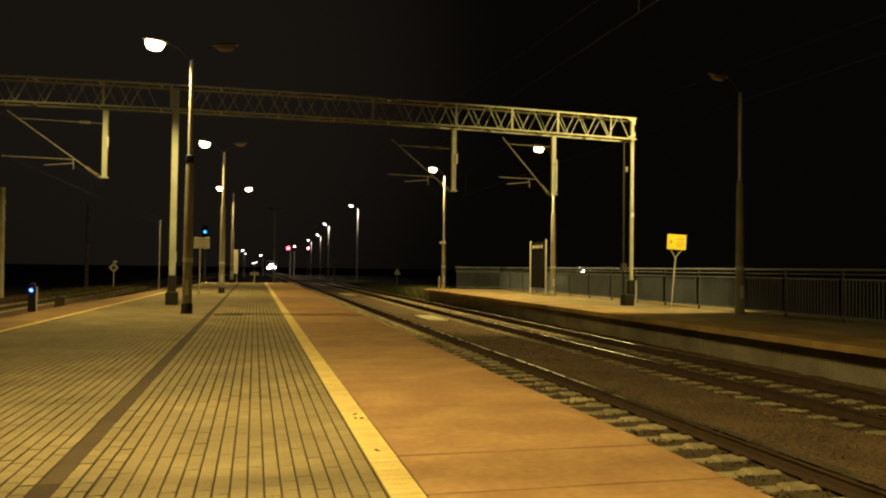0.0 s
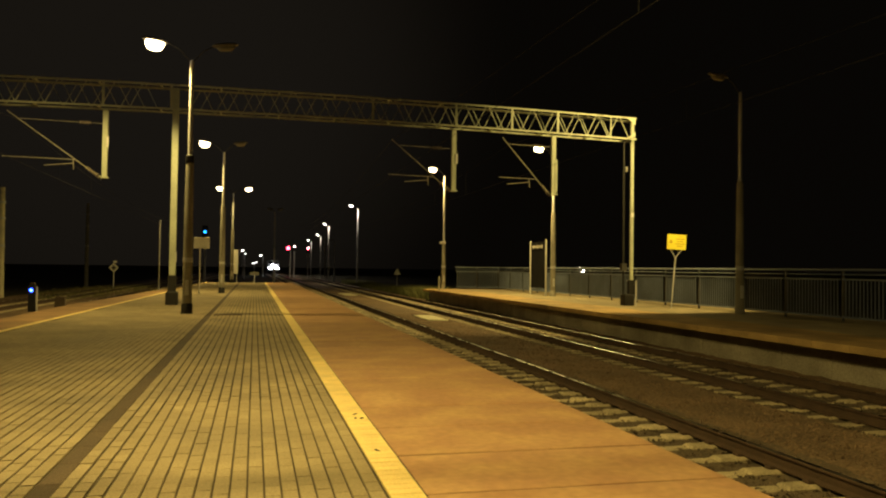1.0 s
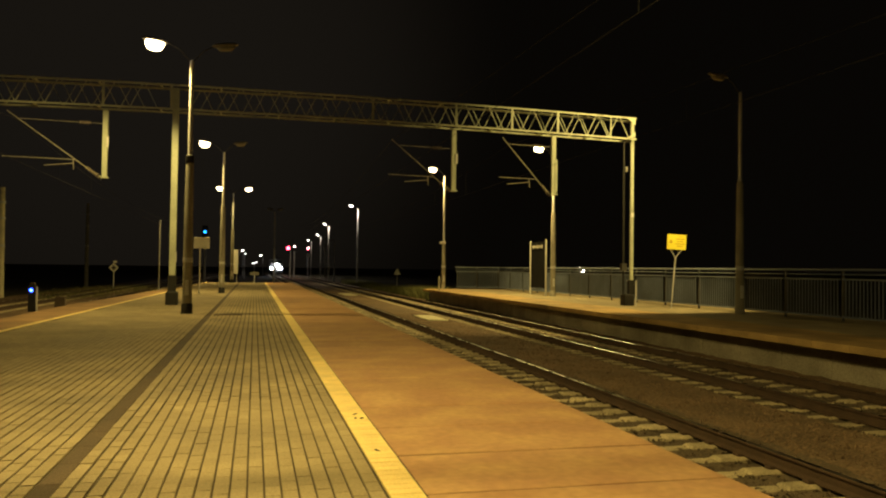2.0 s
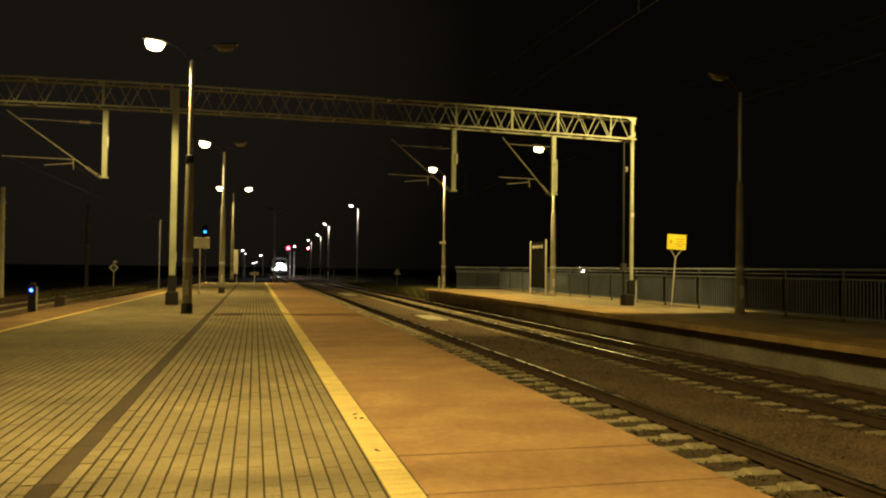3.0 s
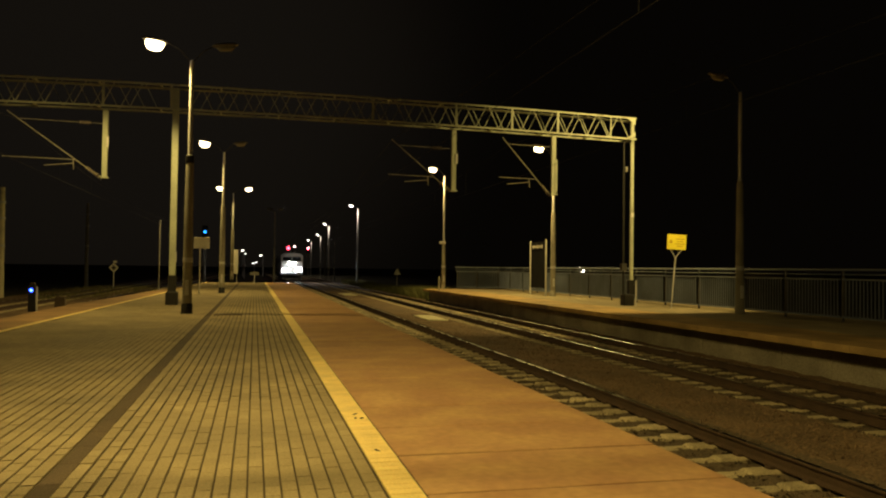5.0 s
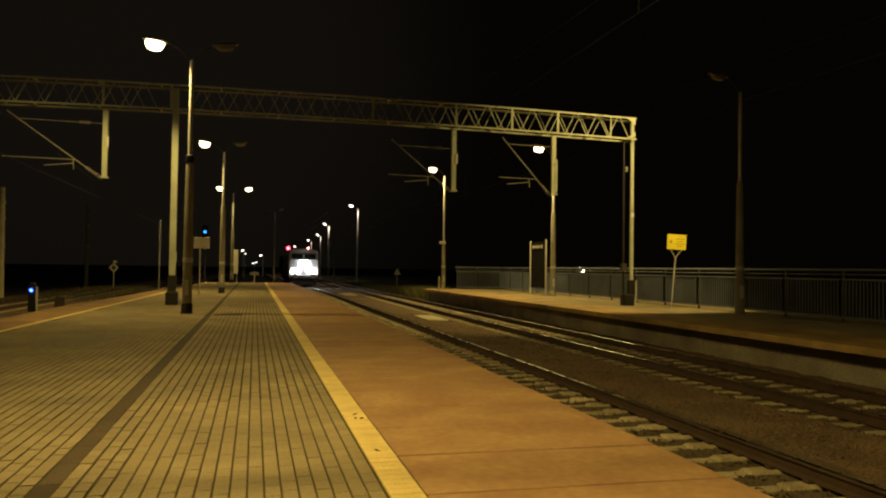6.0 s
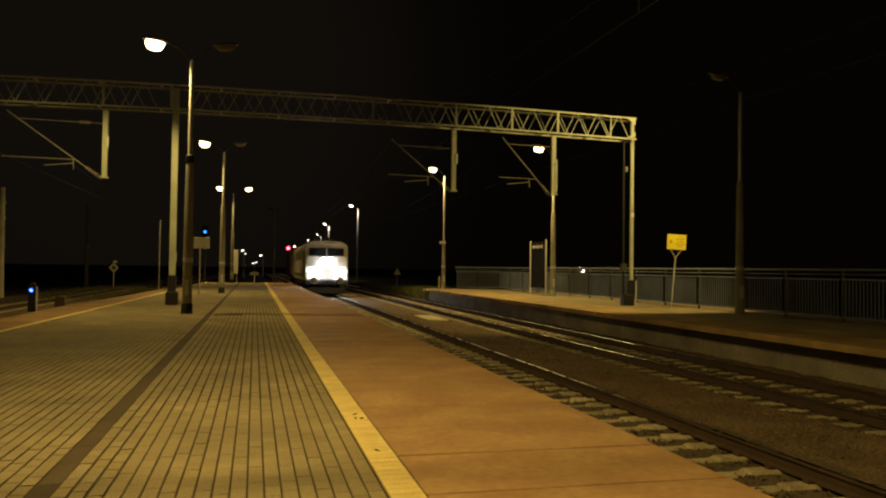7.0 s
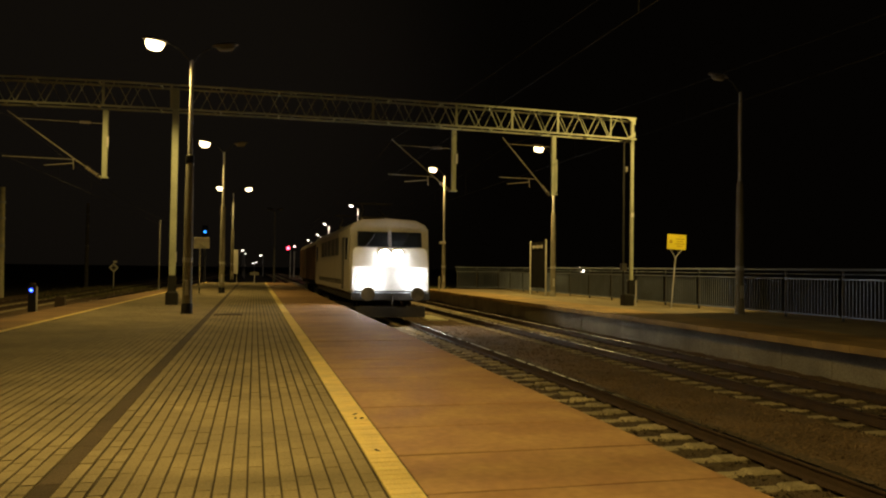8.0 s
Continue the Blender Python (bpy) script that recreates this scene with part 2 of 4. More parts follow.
def sleeper_soup(s, x, y, w=0.22):
    half = 1.25
    s.box(x - half, x - 0.35, y - w / 2, y + w / 2, SLEEPER_Z - 0.18, SLEEPER_Z, 0.03)
    s.box(x + 0.35, x + half, y - w / 2, y + w / 2, SLEEPER_Z - 0.18, SLEEPER_Z, 0.03)
    s.box(x - 0.352, x + 0.352, y - w / 2 + 0.01, y + w / 2 - 0.01, SLEEPER_Z - 0.18, SLEEPER_Z - 0.025, 0.03)
    for r in (-0.75, 0.75):
        for k in (-0.105, 0.105):
            s.box(x + r + k - 0.035, x + r + k + 0.035, y - 0.05, y + 0.05, SLEEPER_Z, SLEEPER_Z + 0.03, 0.012, 1)


def build_track(name, xc, near, far, y_from, label, pieces, pitch=0.568):
    t = thing(name, (0, 0, 0), label, "railway track", kind="structure")
    for side in (-0.75, 0.75):
        foot, head = rail_profile(xc + side)
        r = part("rail", Soup().prism(foot, y_from, 420.0), M_RUST, t, "rust-brown steel rail", )
        part("rail_head", Soup().prism(head, y_from, 420.0), M_RAILTOP, r, "polished running surface", smooth=True)
    one = Soup()
    sleeper_soup(one, 0, 0)
    me = one.mesh("sleeper", [M_SLEEPER, M_RUST])
    rest, y, k = Soup(), y_from, 0
    while y < 200:
        if near <= y <= far and pieces:
            o = new("sleeper", me)
            o.parent = t
            o.matrix_local = pose(xc + random.uniform(-0.02, 0.02), y + random.uniform(-0.02, 0.02), random.uniform(-0.006, 0.004), 0, 0, random.uniform(-0.7, 0.7))
        else:
            sleeper_soup(rest, xc, y)
        y += pitch
    tagged(part("sleeper_row", rest, [M_SLEEPER, M_RUST], t), kind="stuff")
    return t


TRACK_A, TRACK_B = EDGE_A + 1.74, 9.02
build_track("track_1", TRACK_A, 3.5, 70, -20.10, "main line track beside the island platform, concrete sleepers", True)
build_track("track_2", TRACK_B, 5.5, 70, -19.90, "second main line track, concrete sleepers in brown ballast", True)
build_track("track_3", -7.52, 0, 0, -20.0, "track beyond the island platform, dim concrete sleepers", False)
build_track("track_4", -11.4, 0, 0, -20.0, "outer side track with worn rails in weeds", False)


def build_ballast():
    """The bed as a ridged sheet across the tracks, and loose stones on it."""
    def height(x):
        for xc in (TRACK_A, TRACK_B, -7.52, -11.4):
            d = abs(x - xc)
            low = 0.026 if xc == TRACK_B else 0.04
            if d < 1.15:
                return SLEEPER_Z - low
            if d < 1.45:
                return SLEEPER_Z - low + (d - 1.15) / 0.3 * (low + 0.03)
        return SLEEPER_Z + 0.03

    def crib(x):
        return min(abs(x - TRACK_A), abs(x - TRACK_B)) < 1.32

    def sheet(name, x0, x1, y1, label):
        nx = int((x1 - x0) / 0.1) + 1
        ys = list(np.arange(-20, 3, 0.5)) + list(np.arange(3, 14, 0.06)) + list(np.arange(14, 30, 0.2)) + list(np.arange(30, 90, 1.0)) + list(np.arange(90, y1 + 1, 15.0))
        v, f = [], []
        for y in ys:
            for i in range(nx):
                x = x0 + (x1 - x0) * i / (nx - 1)
                z = height(x) + 0.022 * noise.noise((x * 2.1, y * 2.1, 0)) + 0.03 * noise.noise((x * 7, y * 7, 4))
                v.append((x, y, z))
        for j in range(len(ys) - 1):
            for i in range(nx - 1):
                a = j * nx + i
                f.append((a, a + 1, a + nx + 1, a + nx))
        s = Soup().add(v, f)
        ob = part(name, s, [M_BALLAST, M_CRIB], None, smooth=True)
        # darker, greyer stone between the sleepers, dusty brown beside them
        ob.data.polygons.foreach_set("material_index", [int(crib(v[q[0]][0])) for q in f])
        tagged(ob, label, "ballast", kind="structure")

    sheet("ballast_bed_1", 2.75, 10.9, 400, "dark brown stone ballast between the platforms")
    sheet("ballast_bed_2", -14.5, -5.6, 400, "dim stone ballast of the outer tracks")
    # loose stones
    base = [Vector(p).normalized() for p in ((1, 1, 1), (1, -1, -1), (-1, 1, -1), (-1, -1, 1), (1.3, 0, 0), (-1.3, 0, 0), (0, 1.3, 0), (0, -1.3, 0), (0, 0, 1), (0, 0, -1))]
    bm = bmesh.new()
    for p in base:
        bm.verts.new(p)
    bmesh.ops.convex_hull(bm, input=bm.verts)
    bv = np.array([v.co[:] for v in bm.verts])
    bm.verts.index_update()
    bf = [tuple(v.index for v in f.verts) for f in bm.faces]
    bm.free()
    rng = np.random.default_rng(3)
    verts, faces, grey = [], [], []
    for k in range(26000):
        x = rng.uniform(3.3, 10.6)
        y = 4 + 30 * rng.uniform(0, 1) ** 1.7
        r = rng.uniform(0.010, 0.020) * (1.15 if crib(x) else 1.0)
        m = np.array(Euler(rng.uniform(0, 6.3, 3)).to_matrix())
        q = (bv * rng.uniform(0.65, 1.25, (len(bv), 3)) * r) @ m.T + (x, y, height(x) + rng.uniform(0.0, 0.01))
        o = len(verts)
        verts += [tuple(p) for p in q]
        faces += [tuple(i + o for i in c) for c in bf]
        grey += [int(crib(x))] * len(bf)
    me = bpy.data.meshes.new("ballast_stones")
    me.from_pydata(verts, [], faces)
    me.materials.append(M_STONE)
    me.materials.append(M_CRIB)
    me.polygons.foreach_set("material_index", grey)
    tagged(new("ballast_stones", me), "loose dusty brown ballast stones around the sleepers", "gravel", kind="stuff")


build_ballast()


def concrete_pads():
    """Pale walkway slabs laid on the ballast between the two main tracks."""
    for place, w, d in (((7.03, 30.9, -0.735), 0.82, 2.9), ((6.85, 58.4, -0.735), 1.0, 4.2)):
        t = thing("cover_slab", place, "pale yellowish concrete cover slab lying on ballast", "slab", "cover slabs on the ballast")
        part("slab", Soup().box(-w / 2, w / 2, -d / 2, d / 2, -0.08, 0.05, 0.02), M_PAD, t)


concrete_pads()


# ---------------------------------------------------------------- street lamps
def lantern(parent, at, toward, lit, tilt=8.0):
    """A lantern housing on an arm, its bowl facing down: toward is +1 or -1 along x."""
    s = Soup()
    n = 12
    prof = ((0.0, 0.13, 0.33), (0.03, 0.15, 0.37), (0.075, 0.11, 0.29), (0.10, 0.04, 0.16))
    vs = [(l * math.cos(2 * math.pi * i / n), w * math.sin(2 * math.pi * i / n), z) for z, w, l in prof for i in range(n)]
    fs = [(k * n + i, k * n + (i + 1) % n, (k + 1) * n + (i + 1) % n, (k + 1) * n + i) for k in range(3) for i in range(n)]
    s.add(vs, fs + [tuple(range(n))[::-1], tuple(range(3 * n, 4 * n))])
    h = part("lantern_housing", s, M_LANT, parent, smooth=True)
    h.matrix_local = pose(*at, 0, -tilt * toward, 0)
    d = 2.0 if lit == G_SODIUM else 1.0
    prof = ((-0.004, 0.125, 0.25), (-0.06 * d, 0.13, 0.235), (-0.11 * d, 0.10, 0.18), (-0.13 * d, 0.03, 0.08))
    b = Soup()
    vs = [(l * math.cos(2 * math.pi * i / n), w * math.sin(2 * math.pi * i / n), z) for z, w, l in prof for i in range(n)]
    b.add(vs, fs + [tuple(range(n)), tuple(range(3 * n, 4 * n))])
    part("lantern_bowl", b, lit if lit else M_POLE, h, "glowing lamp bowl" if lit else "unlit pale lamp bowl", smooth=True)
    return h


def street_lamp(place, lights, height=6.93, label="", sleeve=M_BLACK, split=4.1, collar=False):
    """A pole with a thicker lower tube, a door and one lantern on a short arm for each (dx, glow or None)."""
    t = thing("street_lamp", place, label, "lamp post", "platform lamps")
    part("base_sleeve", Soup().lathe([(0.17, 0), (0.17, 0.02), (0.148, 0.03), (0.148, 0.25), (0.132, 0.27), (0.132, 0.28)]), sleeve, t, smooth=True)
    part("lower_pole", Soup().lathe([(0.13, 0.0), (0.122, split / 2), (0.10, split), (0.08, split + 0.1)]), M_POLE, t, "grey painted lower tube", smooth=True)
    part("upper_pole", Soup().lathe([(0.062, split), (0.05, height), (0.02, height + 0.03)]), M_STEEL, t, smooth=True)
    if collar:
        part("collar", Soup().lathe([(0.105, 4.07), (0.112, 4.09), (0.112, 4.27), (0.07, 4.31)]), M_BLACK, t, "dark collar between the tubes", smooth=True)
    part("clamp_band", Soup().lathe([(0.126, 1.38), (0.131, 1.39), (0.131, 1.5), (0.126, 1.51)]), M_STEEL, t)
    part("service_door", Soup().box(-0.05, 0.05, -0.137, -0.11, 0.5, 0.9, 0.004), M_STEEL, t)
    for dx, lit in lights:
        part("arm", Soup().rod((0, 0, height - 0.05), (dx * 0.35, 0, height + 0.3), 0.014).rod((dx * 0.35, 0, height + 0.3), (dx * 0.72, 0, height + 0.48), 0.014), M_ARM, t)
        lantern(t, (dx, 0, height + 0.47), 1 if dx > 0 else -1, lit)
    return t


LAMP_LABEL = "grey double-arm platform lamp post with one lantern lit"
street_lamp((-1.80, 4.83, 0), ((-0.95, G_SODIUM), (0.87, G_SODIUM)), 6.93, "grey double-arm platform lamp post, both lanterns lit")
street_lamp((-1.76, 21.9, 0), ((-0.96, G_SODIUM), (0.87, None)), 6.86, LAMP_LABEL, collar=True)
street_lamp((-1.52, 38.4, 0), ((-0.90, G_SODIUM), (0.75, None)), 6.74, LAMP_LABEL)
street_lamp((-1.72, 62.3, 0), ((-1.0, G_SODIUM), (1.15, G_SODIUM)), 6.95, "grey double-arm platform lamp post, both lanterns lit")
END_LAMP = street_lamp((11.80, 48.2, 0), ((-0.78, G_SODIUM),), 7.28, "grey lamp post with lit lantern at the side platform's end", M_POLE, 3.0)
street_lamp((14.42, 36.0, 0), ((-0.80, G_SODIUM),), 6.95, "grey lamp post with lit lantern behind the gantry", M_POLE)
street_lamp((14.92, 21.5, 0), ((-0.80, None),), 7.03, "dark lamp post whose lantern faces away along the fence", M_POLE)

part("junction_box", Soup().box(-0.33, 0.1, -0.17, -0.11, 2.9, 3.06, 0.02), M_WHITE, END_LAMP, "small pale box on a bracket")

# each lantern leans outwards on its arm
for x, y, z, w, lean, cone in ((-2.75, 4.83, 7.0, 0.46, 2.2, 150), (-0.93, 4.83, 7.0, 1.06, 4.8, 150), (-2.73, 22.0, 7.0, 1.0, -1.5, 160), (-2.42, 38.4, 6.8, 1.15, -3.0, 160),
                               (-2.72, 62.3, 7.0, 0.8, -3.0, 160), (-0.57, 62.3, 7.0, 0.5, 2.0, 160), (11.04, 48.2, 7.35, 1.2, 0.3, 166), (13.62, 36.0, 7.0, 1.7, 0.3, 166)):
    lamp_spot((x, y, z), (x + lean, y, 0), LAMP_W * w, cone, 0.8 if y < 6 else 0.25 if y == 22.0 else 0.75, size=0.05 if y < 6 else 0.18)
lamp_spot((14.12, 21.64, 7.18), (13.0, 27.5, 3.2), LAMP_W * 1.5, 112, 0.3)


def far_lamp(place, z_top, dx, lit, label="slim distant lamp post with a small lit lantern"):
    t = thing("street_lamp", place, label, "lamp post", "distant lamps")
    h = z_top - place[2]
    part("pole", Soup().lathe([(0.12, 0), (0.10, h * 0.6), (0.08, h - 0.4), (0.04, h - 0.35)], n=8), M_STEEL, t, smooth=True)
    part("arm", Soup().rod((0, 0, h - 0.4), (dx * 0.8, 0, h), 0.03), M_LANT, t)
    ln = lantern(t, (dx, 0, h), 1 if dx > 0 else -1, lit)
    return t


far_lamp((12.3, 95, -0.98), 8.95, -0.84, G_WHITE)
far_lamp((12.9, 140, -0.98), 9.1, -0.8, G_WHITE)
far_lamp((14.75, 180, -0.98), 8.8, -0.8, G_WHITE)
far_lamp((14.7, 210, -0.98), 8.6, -0.8, G_WHITE)
plain = thing("pole", (-7.05, 62.0, -0.98), "slim bare steel pole by the outer tracks", "pole")
part("shaft", Soup().lathe([(0.055, 0), (0.045, 3.5), (0.035, 5.65), (0.02, 5.7)], n=10), M_STEEL, plain, smooth=True)
far_lamp((-1.90, 150, -0.98), 4.32, -0.40, G_FAR)
far_lamp((-2.57, 175, -0.98), 4.07, 0.50, G_FAR)
far_lamp((1.90, 190, -0.98), 3.95, -0.60, G_WHITE)
far_lamp((-0.05, 230, -0.98), 2.17, -0.40, G_FAR)
far_lamp((-0.15, 240, -0.98), 2.55, 0.50, G_FAR)
far_lamp((11.95, 120, -0.98), 5.65, -0.70, None, "slim unlit lamp post past the side platform")
for x, y, z in ((11.46, 95, 8.75), (12.1, 140, 8.9), (13.95, 180, 8.6), (13.9, 210, 8.4)):
    lamp_spot((x, y, z), (x, y, 0), LAMP_W * 0.55, 165, 0.5, (1, 0.85, 0.6))


def dead_lamp():
    t = thing("street_lamp", (1.88, 78.6, -0.98), "unlit double-arm lamp post past the platform end", "lamp post", "platform lamps")
    h = 7.75
    part("pole", Soup().lathe([(0.11, 0), (0.10, 4.0), (0.06, 4.1), (0.05, h)], n=10), M_STEEL, t, smooth=True)
    for sx in (-1, 1):
        part("arm", Soup().rod((0, 0, h - 0.05), (sx * 0.4, 0, h + 0.26), 0.02), M_ARM, t)
        lantern(t, (sx * 0.5, 0, h + 0.27), sx, None)


def low_notice():
    t = thing("low_notice", (0.0, 66.5, -0.98), "low grey notice plate on a short post past the platform end", "sign")
    part("post", Soup().rod((0, 0, 0), (0, 0, 1.6), 0.035), M_STEEL, t)
    part("plate", Soup().box(-0.36, 0.36, -0.05, -0.02, 1.56, 1.8, 0.006), M_LANT, t)


def marker_sign():
    t = thing("marker_sign", (12.85, 139, -0.98), "two small white marker plates on a thin post", "sign")
    part("post", Soup().rod((0, 0, 0), (0, 0, 2.4), 0.04), M_STEEL, t)
    for dx, z0, z1 in ((0.04, 1.95, 2.4), (-0.04, 1.42, 1.72)):
        part("plate", Soup().box(dx - 0.22, dx + 0.22, -0.08, -0.05, z0, z1, 0.01), M_WHITE, t)


dead_lamp()
low_notice()
marker_sign()


# ---------------------------------------------------------------- catenary gantry
def build_gantry():
    t = thing("catenary_gantry", (0, 26.9, 0), "pale lattice steel gantry spanning the tracks, yellowed by lamplight", "gantry")
    xl, xr, zb, zt = -24.0, 13.98, 6.36, 7.15

    def camber(x):
        """The girder rises slightly towards the middle of its length."""
        return max(-0.06, 0.09 - 0.09 * ((x - 1.5) / 10) ** 2)

    ends = [xl + (xr - xl) * i / 30 for i in range(31)]
    for dy in (-0.3, 0.3):
        for z in (zb, zt):
            vs = [(x, dy + a, z + camber(x) + b) for x in ends for a, b in ((-0.03, -0.027), (0.03, -0.027), (0.03, 0.027), (-0.03, 0.027))]
            fs = [(4 * i + j, 4 * i + (j + 1) % 4, 4 * i + 4 + (j + 1) % 4, 4 * i + 4 + j) for i in range(30) for j in range(4)]
            part("chord", Soup().add(vs, fs + [(3, 2, 1, 0), (120, 121, 122, 123)]), M_GANTRY, t)
    # zigzag diagonals: one pitch over the main tracks, a closer one over the outer tracks
    for start, step, x0, x1 in ((5.051, 0.8623, -2.62, xr), (-4.879, 0.845, xl, -2.62)):
        for k in range(math.ceil((x0 - start) / step), math.floor((x1 - start) / step)):
            for dy, x in ((-0.3, start + k * step), (0.3, start + (k - 0.5) * step)):
                for a, b in (((x, zb), (x + step / 2 - 0.04, zt)), ((x + step / 2 + 0.04, zt), (x + step, zb))):
                    part("brace", Soup().bar((a[0], dy, a[1] + camber(a[0])), (b[0], dy, b[1] + camber(b[0])), 0.02, 0.036 if dy < 0 else 0.024, (0, 1, 0)), M_GANTRY, t)
    for x in [xl + 1.9 * i for i in range(21)]:
        if x < xr:
            for z in (zb, zt):
                part("cross_strut", Soup().bar((x, -0.3, z + camber(x)), (x, 0.3, z + camber(x)), 0.05, 0.05), M_GANTRY, t)
    for x in (-4.83, -2.75, 3.9, 6.9, 9.0, 10.78, 12.9):
        part("gusset", Soup().bar((x, -0.36, zb + camber(x)), (x, -0.36, zt + camber(x)), 0.08 if x < 12 else 0.045, 0.012, (0, 1, 0)), M_GANTRY, t)
    for x, w in ((-22.0, 0.10), (-2.64, 0.10), (13.96, 0.065)):
        leg = Soup()
        leg.box(x - w, x + w, -0.8 * w, 0.8 * w, 0.95, zt + 0.04)
        leg_ob = part("leg", leg, M_GANTRY, t, bevel=0.015)
        part("leg_foot", Soup().box(x - 0.125, x + 0.125, -0.1, 0.1, 0.42, 0.97, 0.02), M_BLACK, leg_ob, "black bitumen-painted foot")
        fx = x - 0.16 if x > 0 else x
        part("foundation", Soup().box(fx - 0.19, fx + 0.19, -0.19, 0.19, -0.05, 0.45, 0.06), M_BLACK, leg_ob, "dark concrete foundation block")
        if x > 0:
            part("earth_strip", Soup().box(x + 0.06, x + 0.10, -0.245, -0.225, 0.0, 0.96), M_STEEL, leg_ob, "pale earthing strip")
        if x > 0:
            part("plate", Soup().box(x - 0.07, x + 0.07, -0.066, -0.054, 3.37, 3.54), M_WHITE, leg_ob, "small pale plate")
        else:
            part("reflector", Soup().box(x + 0.098, x + 0.116, -0.06, 0.06, 1.4, 1.75), M_WHITE, leg_ob)
    # corner plates where the girder meets its end leg
    for z, dz in ((zb, 0.26), (zt, -0.26)):
        z += camber(13.7)
        part("corner_plate", Soup().add([(x, y, h) for y in (-0.345, -0.333) for x, h in ((13.92, z), (13.55, z), (13.92, z + dz))],
                                        [(0, 1, 2), (5, 4, 3), (0, 3, 4, 1), (1, 4, 5, 2), (2, 5, 3, 0)]), M_GANTRY, t)
    # tension weights beside the end leg
    part("weight_tube", Soup().rod((13.63, 0.0, 0.4), (13.63, 0.0, 6.4), 0.042), M_BLACK, t, "dark tension weight tube")
    part("tube_bracket", Soup().box(13.68, 13.77, -0.05, 0.05, 5.1, 5.3), M_LANT, t)
    part("tension_weight", Soup().box(13.53, 13.73, -0.1, 0.1, 1.3, 1.6), M_ARM, t)
    for x, reach, rise in ((-4.80, 2.92, 6.14), (6.91, 2.28, 5.87), (10.75, 2.0, 6.16)):
        part("drop_tube", Soup().box(x - 0.075, x + 0.075, -0.07, 0.07, 4.15, zb - 0.05), M_GANTRY, t)
        part("tube_cap", Soup().box(x - 0.12, x + 0.12, -0.12, 0.12, 4.10, 4.146), M_GANTRY, t)
        low, high = (4.2, 5.42) if x > 10 else (5.1, 5.45)
        part("warning_plate", Soup().box(x + 0.05, x + 0.12, -0.105, -0.092, low, high), M_WHITE if x < 10 else M_GANTRY, t)
        # cantilever: tube, stay, registration arm, insulators
        a, b = Vector((x - 0.24, 0, 4.20)), Vector((x - reach, 0, rise))
        c = part("cantilever_tube", Soup().rod(a, b, 0.016), M_POLE, t)
        part("stay_tube", Soup().rod(a.lerp(b, 0.88), (x - 0.10, 0, a.lerp(b, 0.88).z - 0.03), 0.009), M_POLE, c)
        arm_a = a.lerp(b, 0.24)
        stay_z = a.lerp(b, 0.88).z - 0.02
        part("registration_arm", Soup().rod(arm_a, (x - reach - 0.1, 0, arm_a.z + 0.02), 0.012).rod((x - 0.95, 0, arm_a.z), (x - 0.93, 0, arm_a.z - 0.32), 0.014)
             .rod((x - 0.95, 0, arm_a.z - 0.12), (x - 1.8, 0, arm_a.z - 0.22), 0.012), M_POLE, c)
        ins = Soup()
        for i in range(7):
            p = a.lerp(b, -0.06 + 0.028 * i)
            ins.rod(p, p.lerp(b, 0.012), 0.07, 0.05, 10)
        part("insulator", ins, M_INSUL, c, "ribbed brown insulator")
        ins = Soup()
        for i in range(6):
            ins.rod((x - 0.45 - 0.06 * i, 0, stay_z), (x - 0.48 - 0.06 * i, 0, stay_z), 0.055, 0.04, 10)
        part("insulator", ins, M_INSUL, c, "ribbed brown insulator")
    return t


build_gantry()


def overhead_wires():
    for xc in (TRACK_A, TRACK_B, -7.5):
        s = Soup()
        for y in range(-40, 320, 60):
            n = 10
            yy = y + 6.9
            pts = [(xc + 0.2 * math.sin(i), yy + 60 * i / n, 5.9 - 1.0 * (1 - (2 * i / n - 1) ** 2) * 0.9) for i in range(n + 1)]
            for a, b in zip(pts, pts[1:]):
                s.rod((xc, a[1], a[2]), (xc, b[1], b[2]), 0.0055, n=5)
            s.rod((xc, yy, 4.6), (xc, yy + 60, 4.6), 0.0055, n=5)
            for p in pts[1:-1]:
                s.rod((xc, p[1], p[2]), (xc, p[1], 4.6), 0.004, n=4)
        tagged(part("overhead_wire", s, M_WIRE), "thin dark catenary and contact wires over the track", "overhead wire", "overhead wires")


overhead_wires()


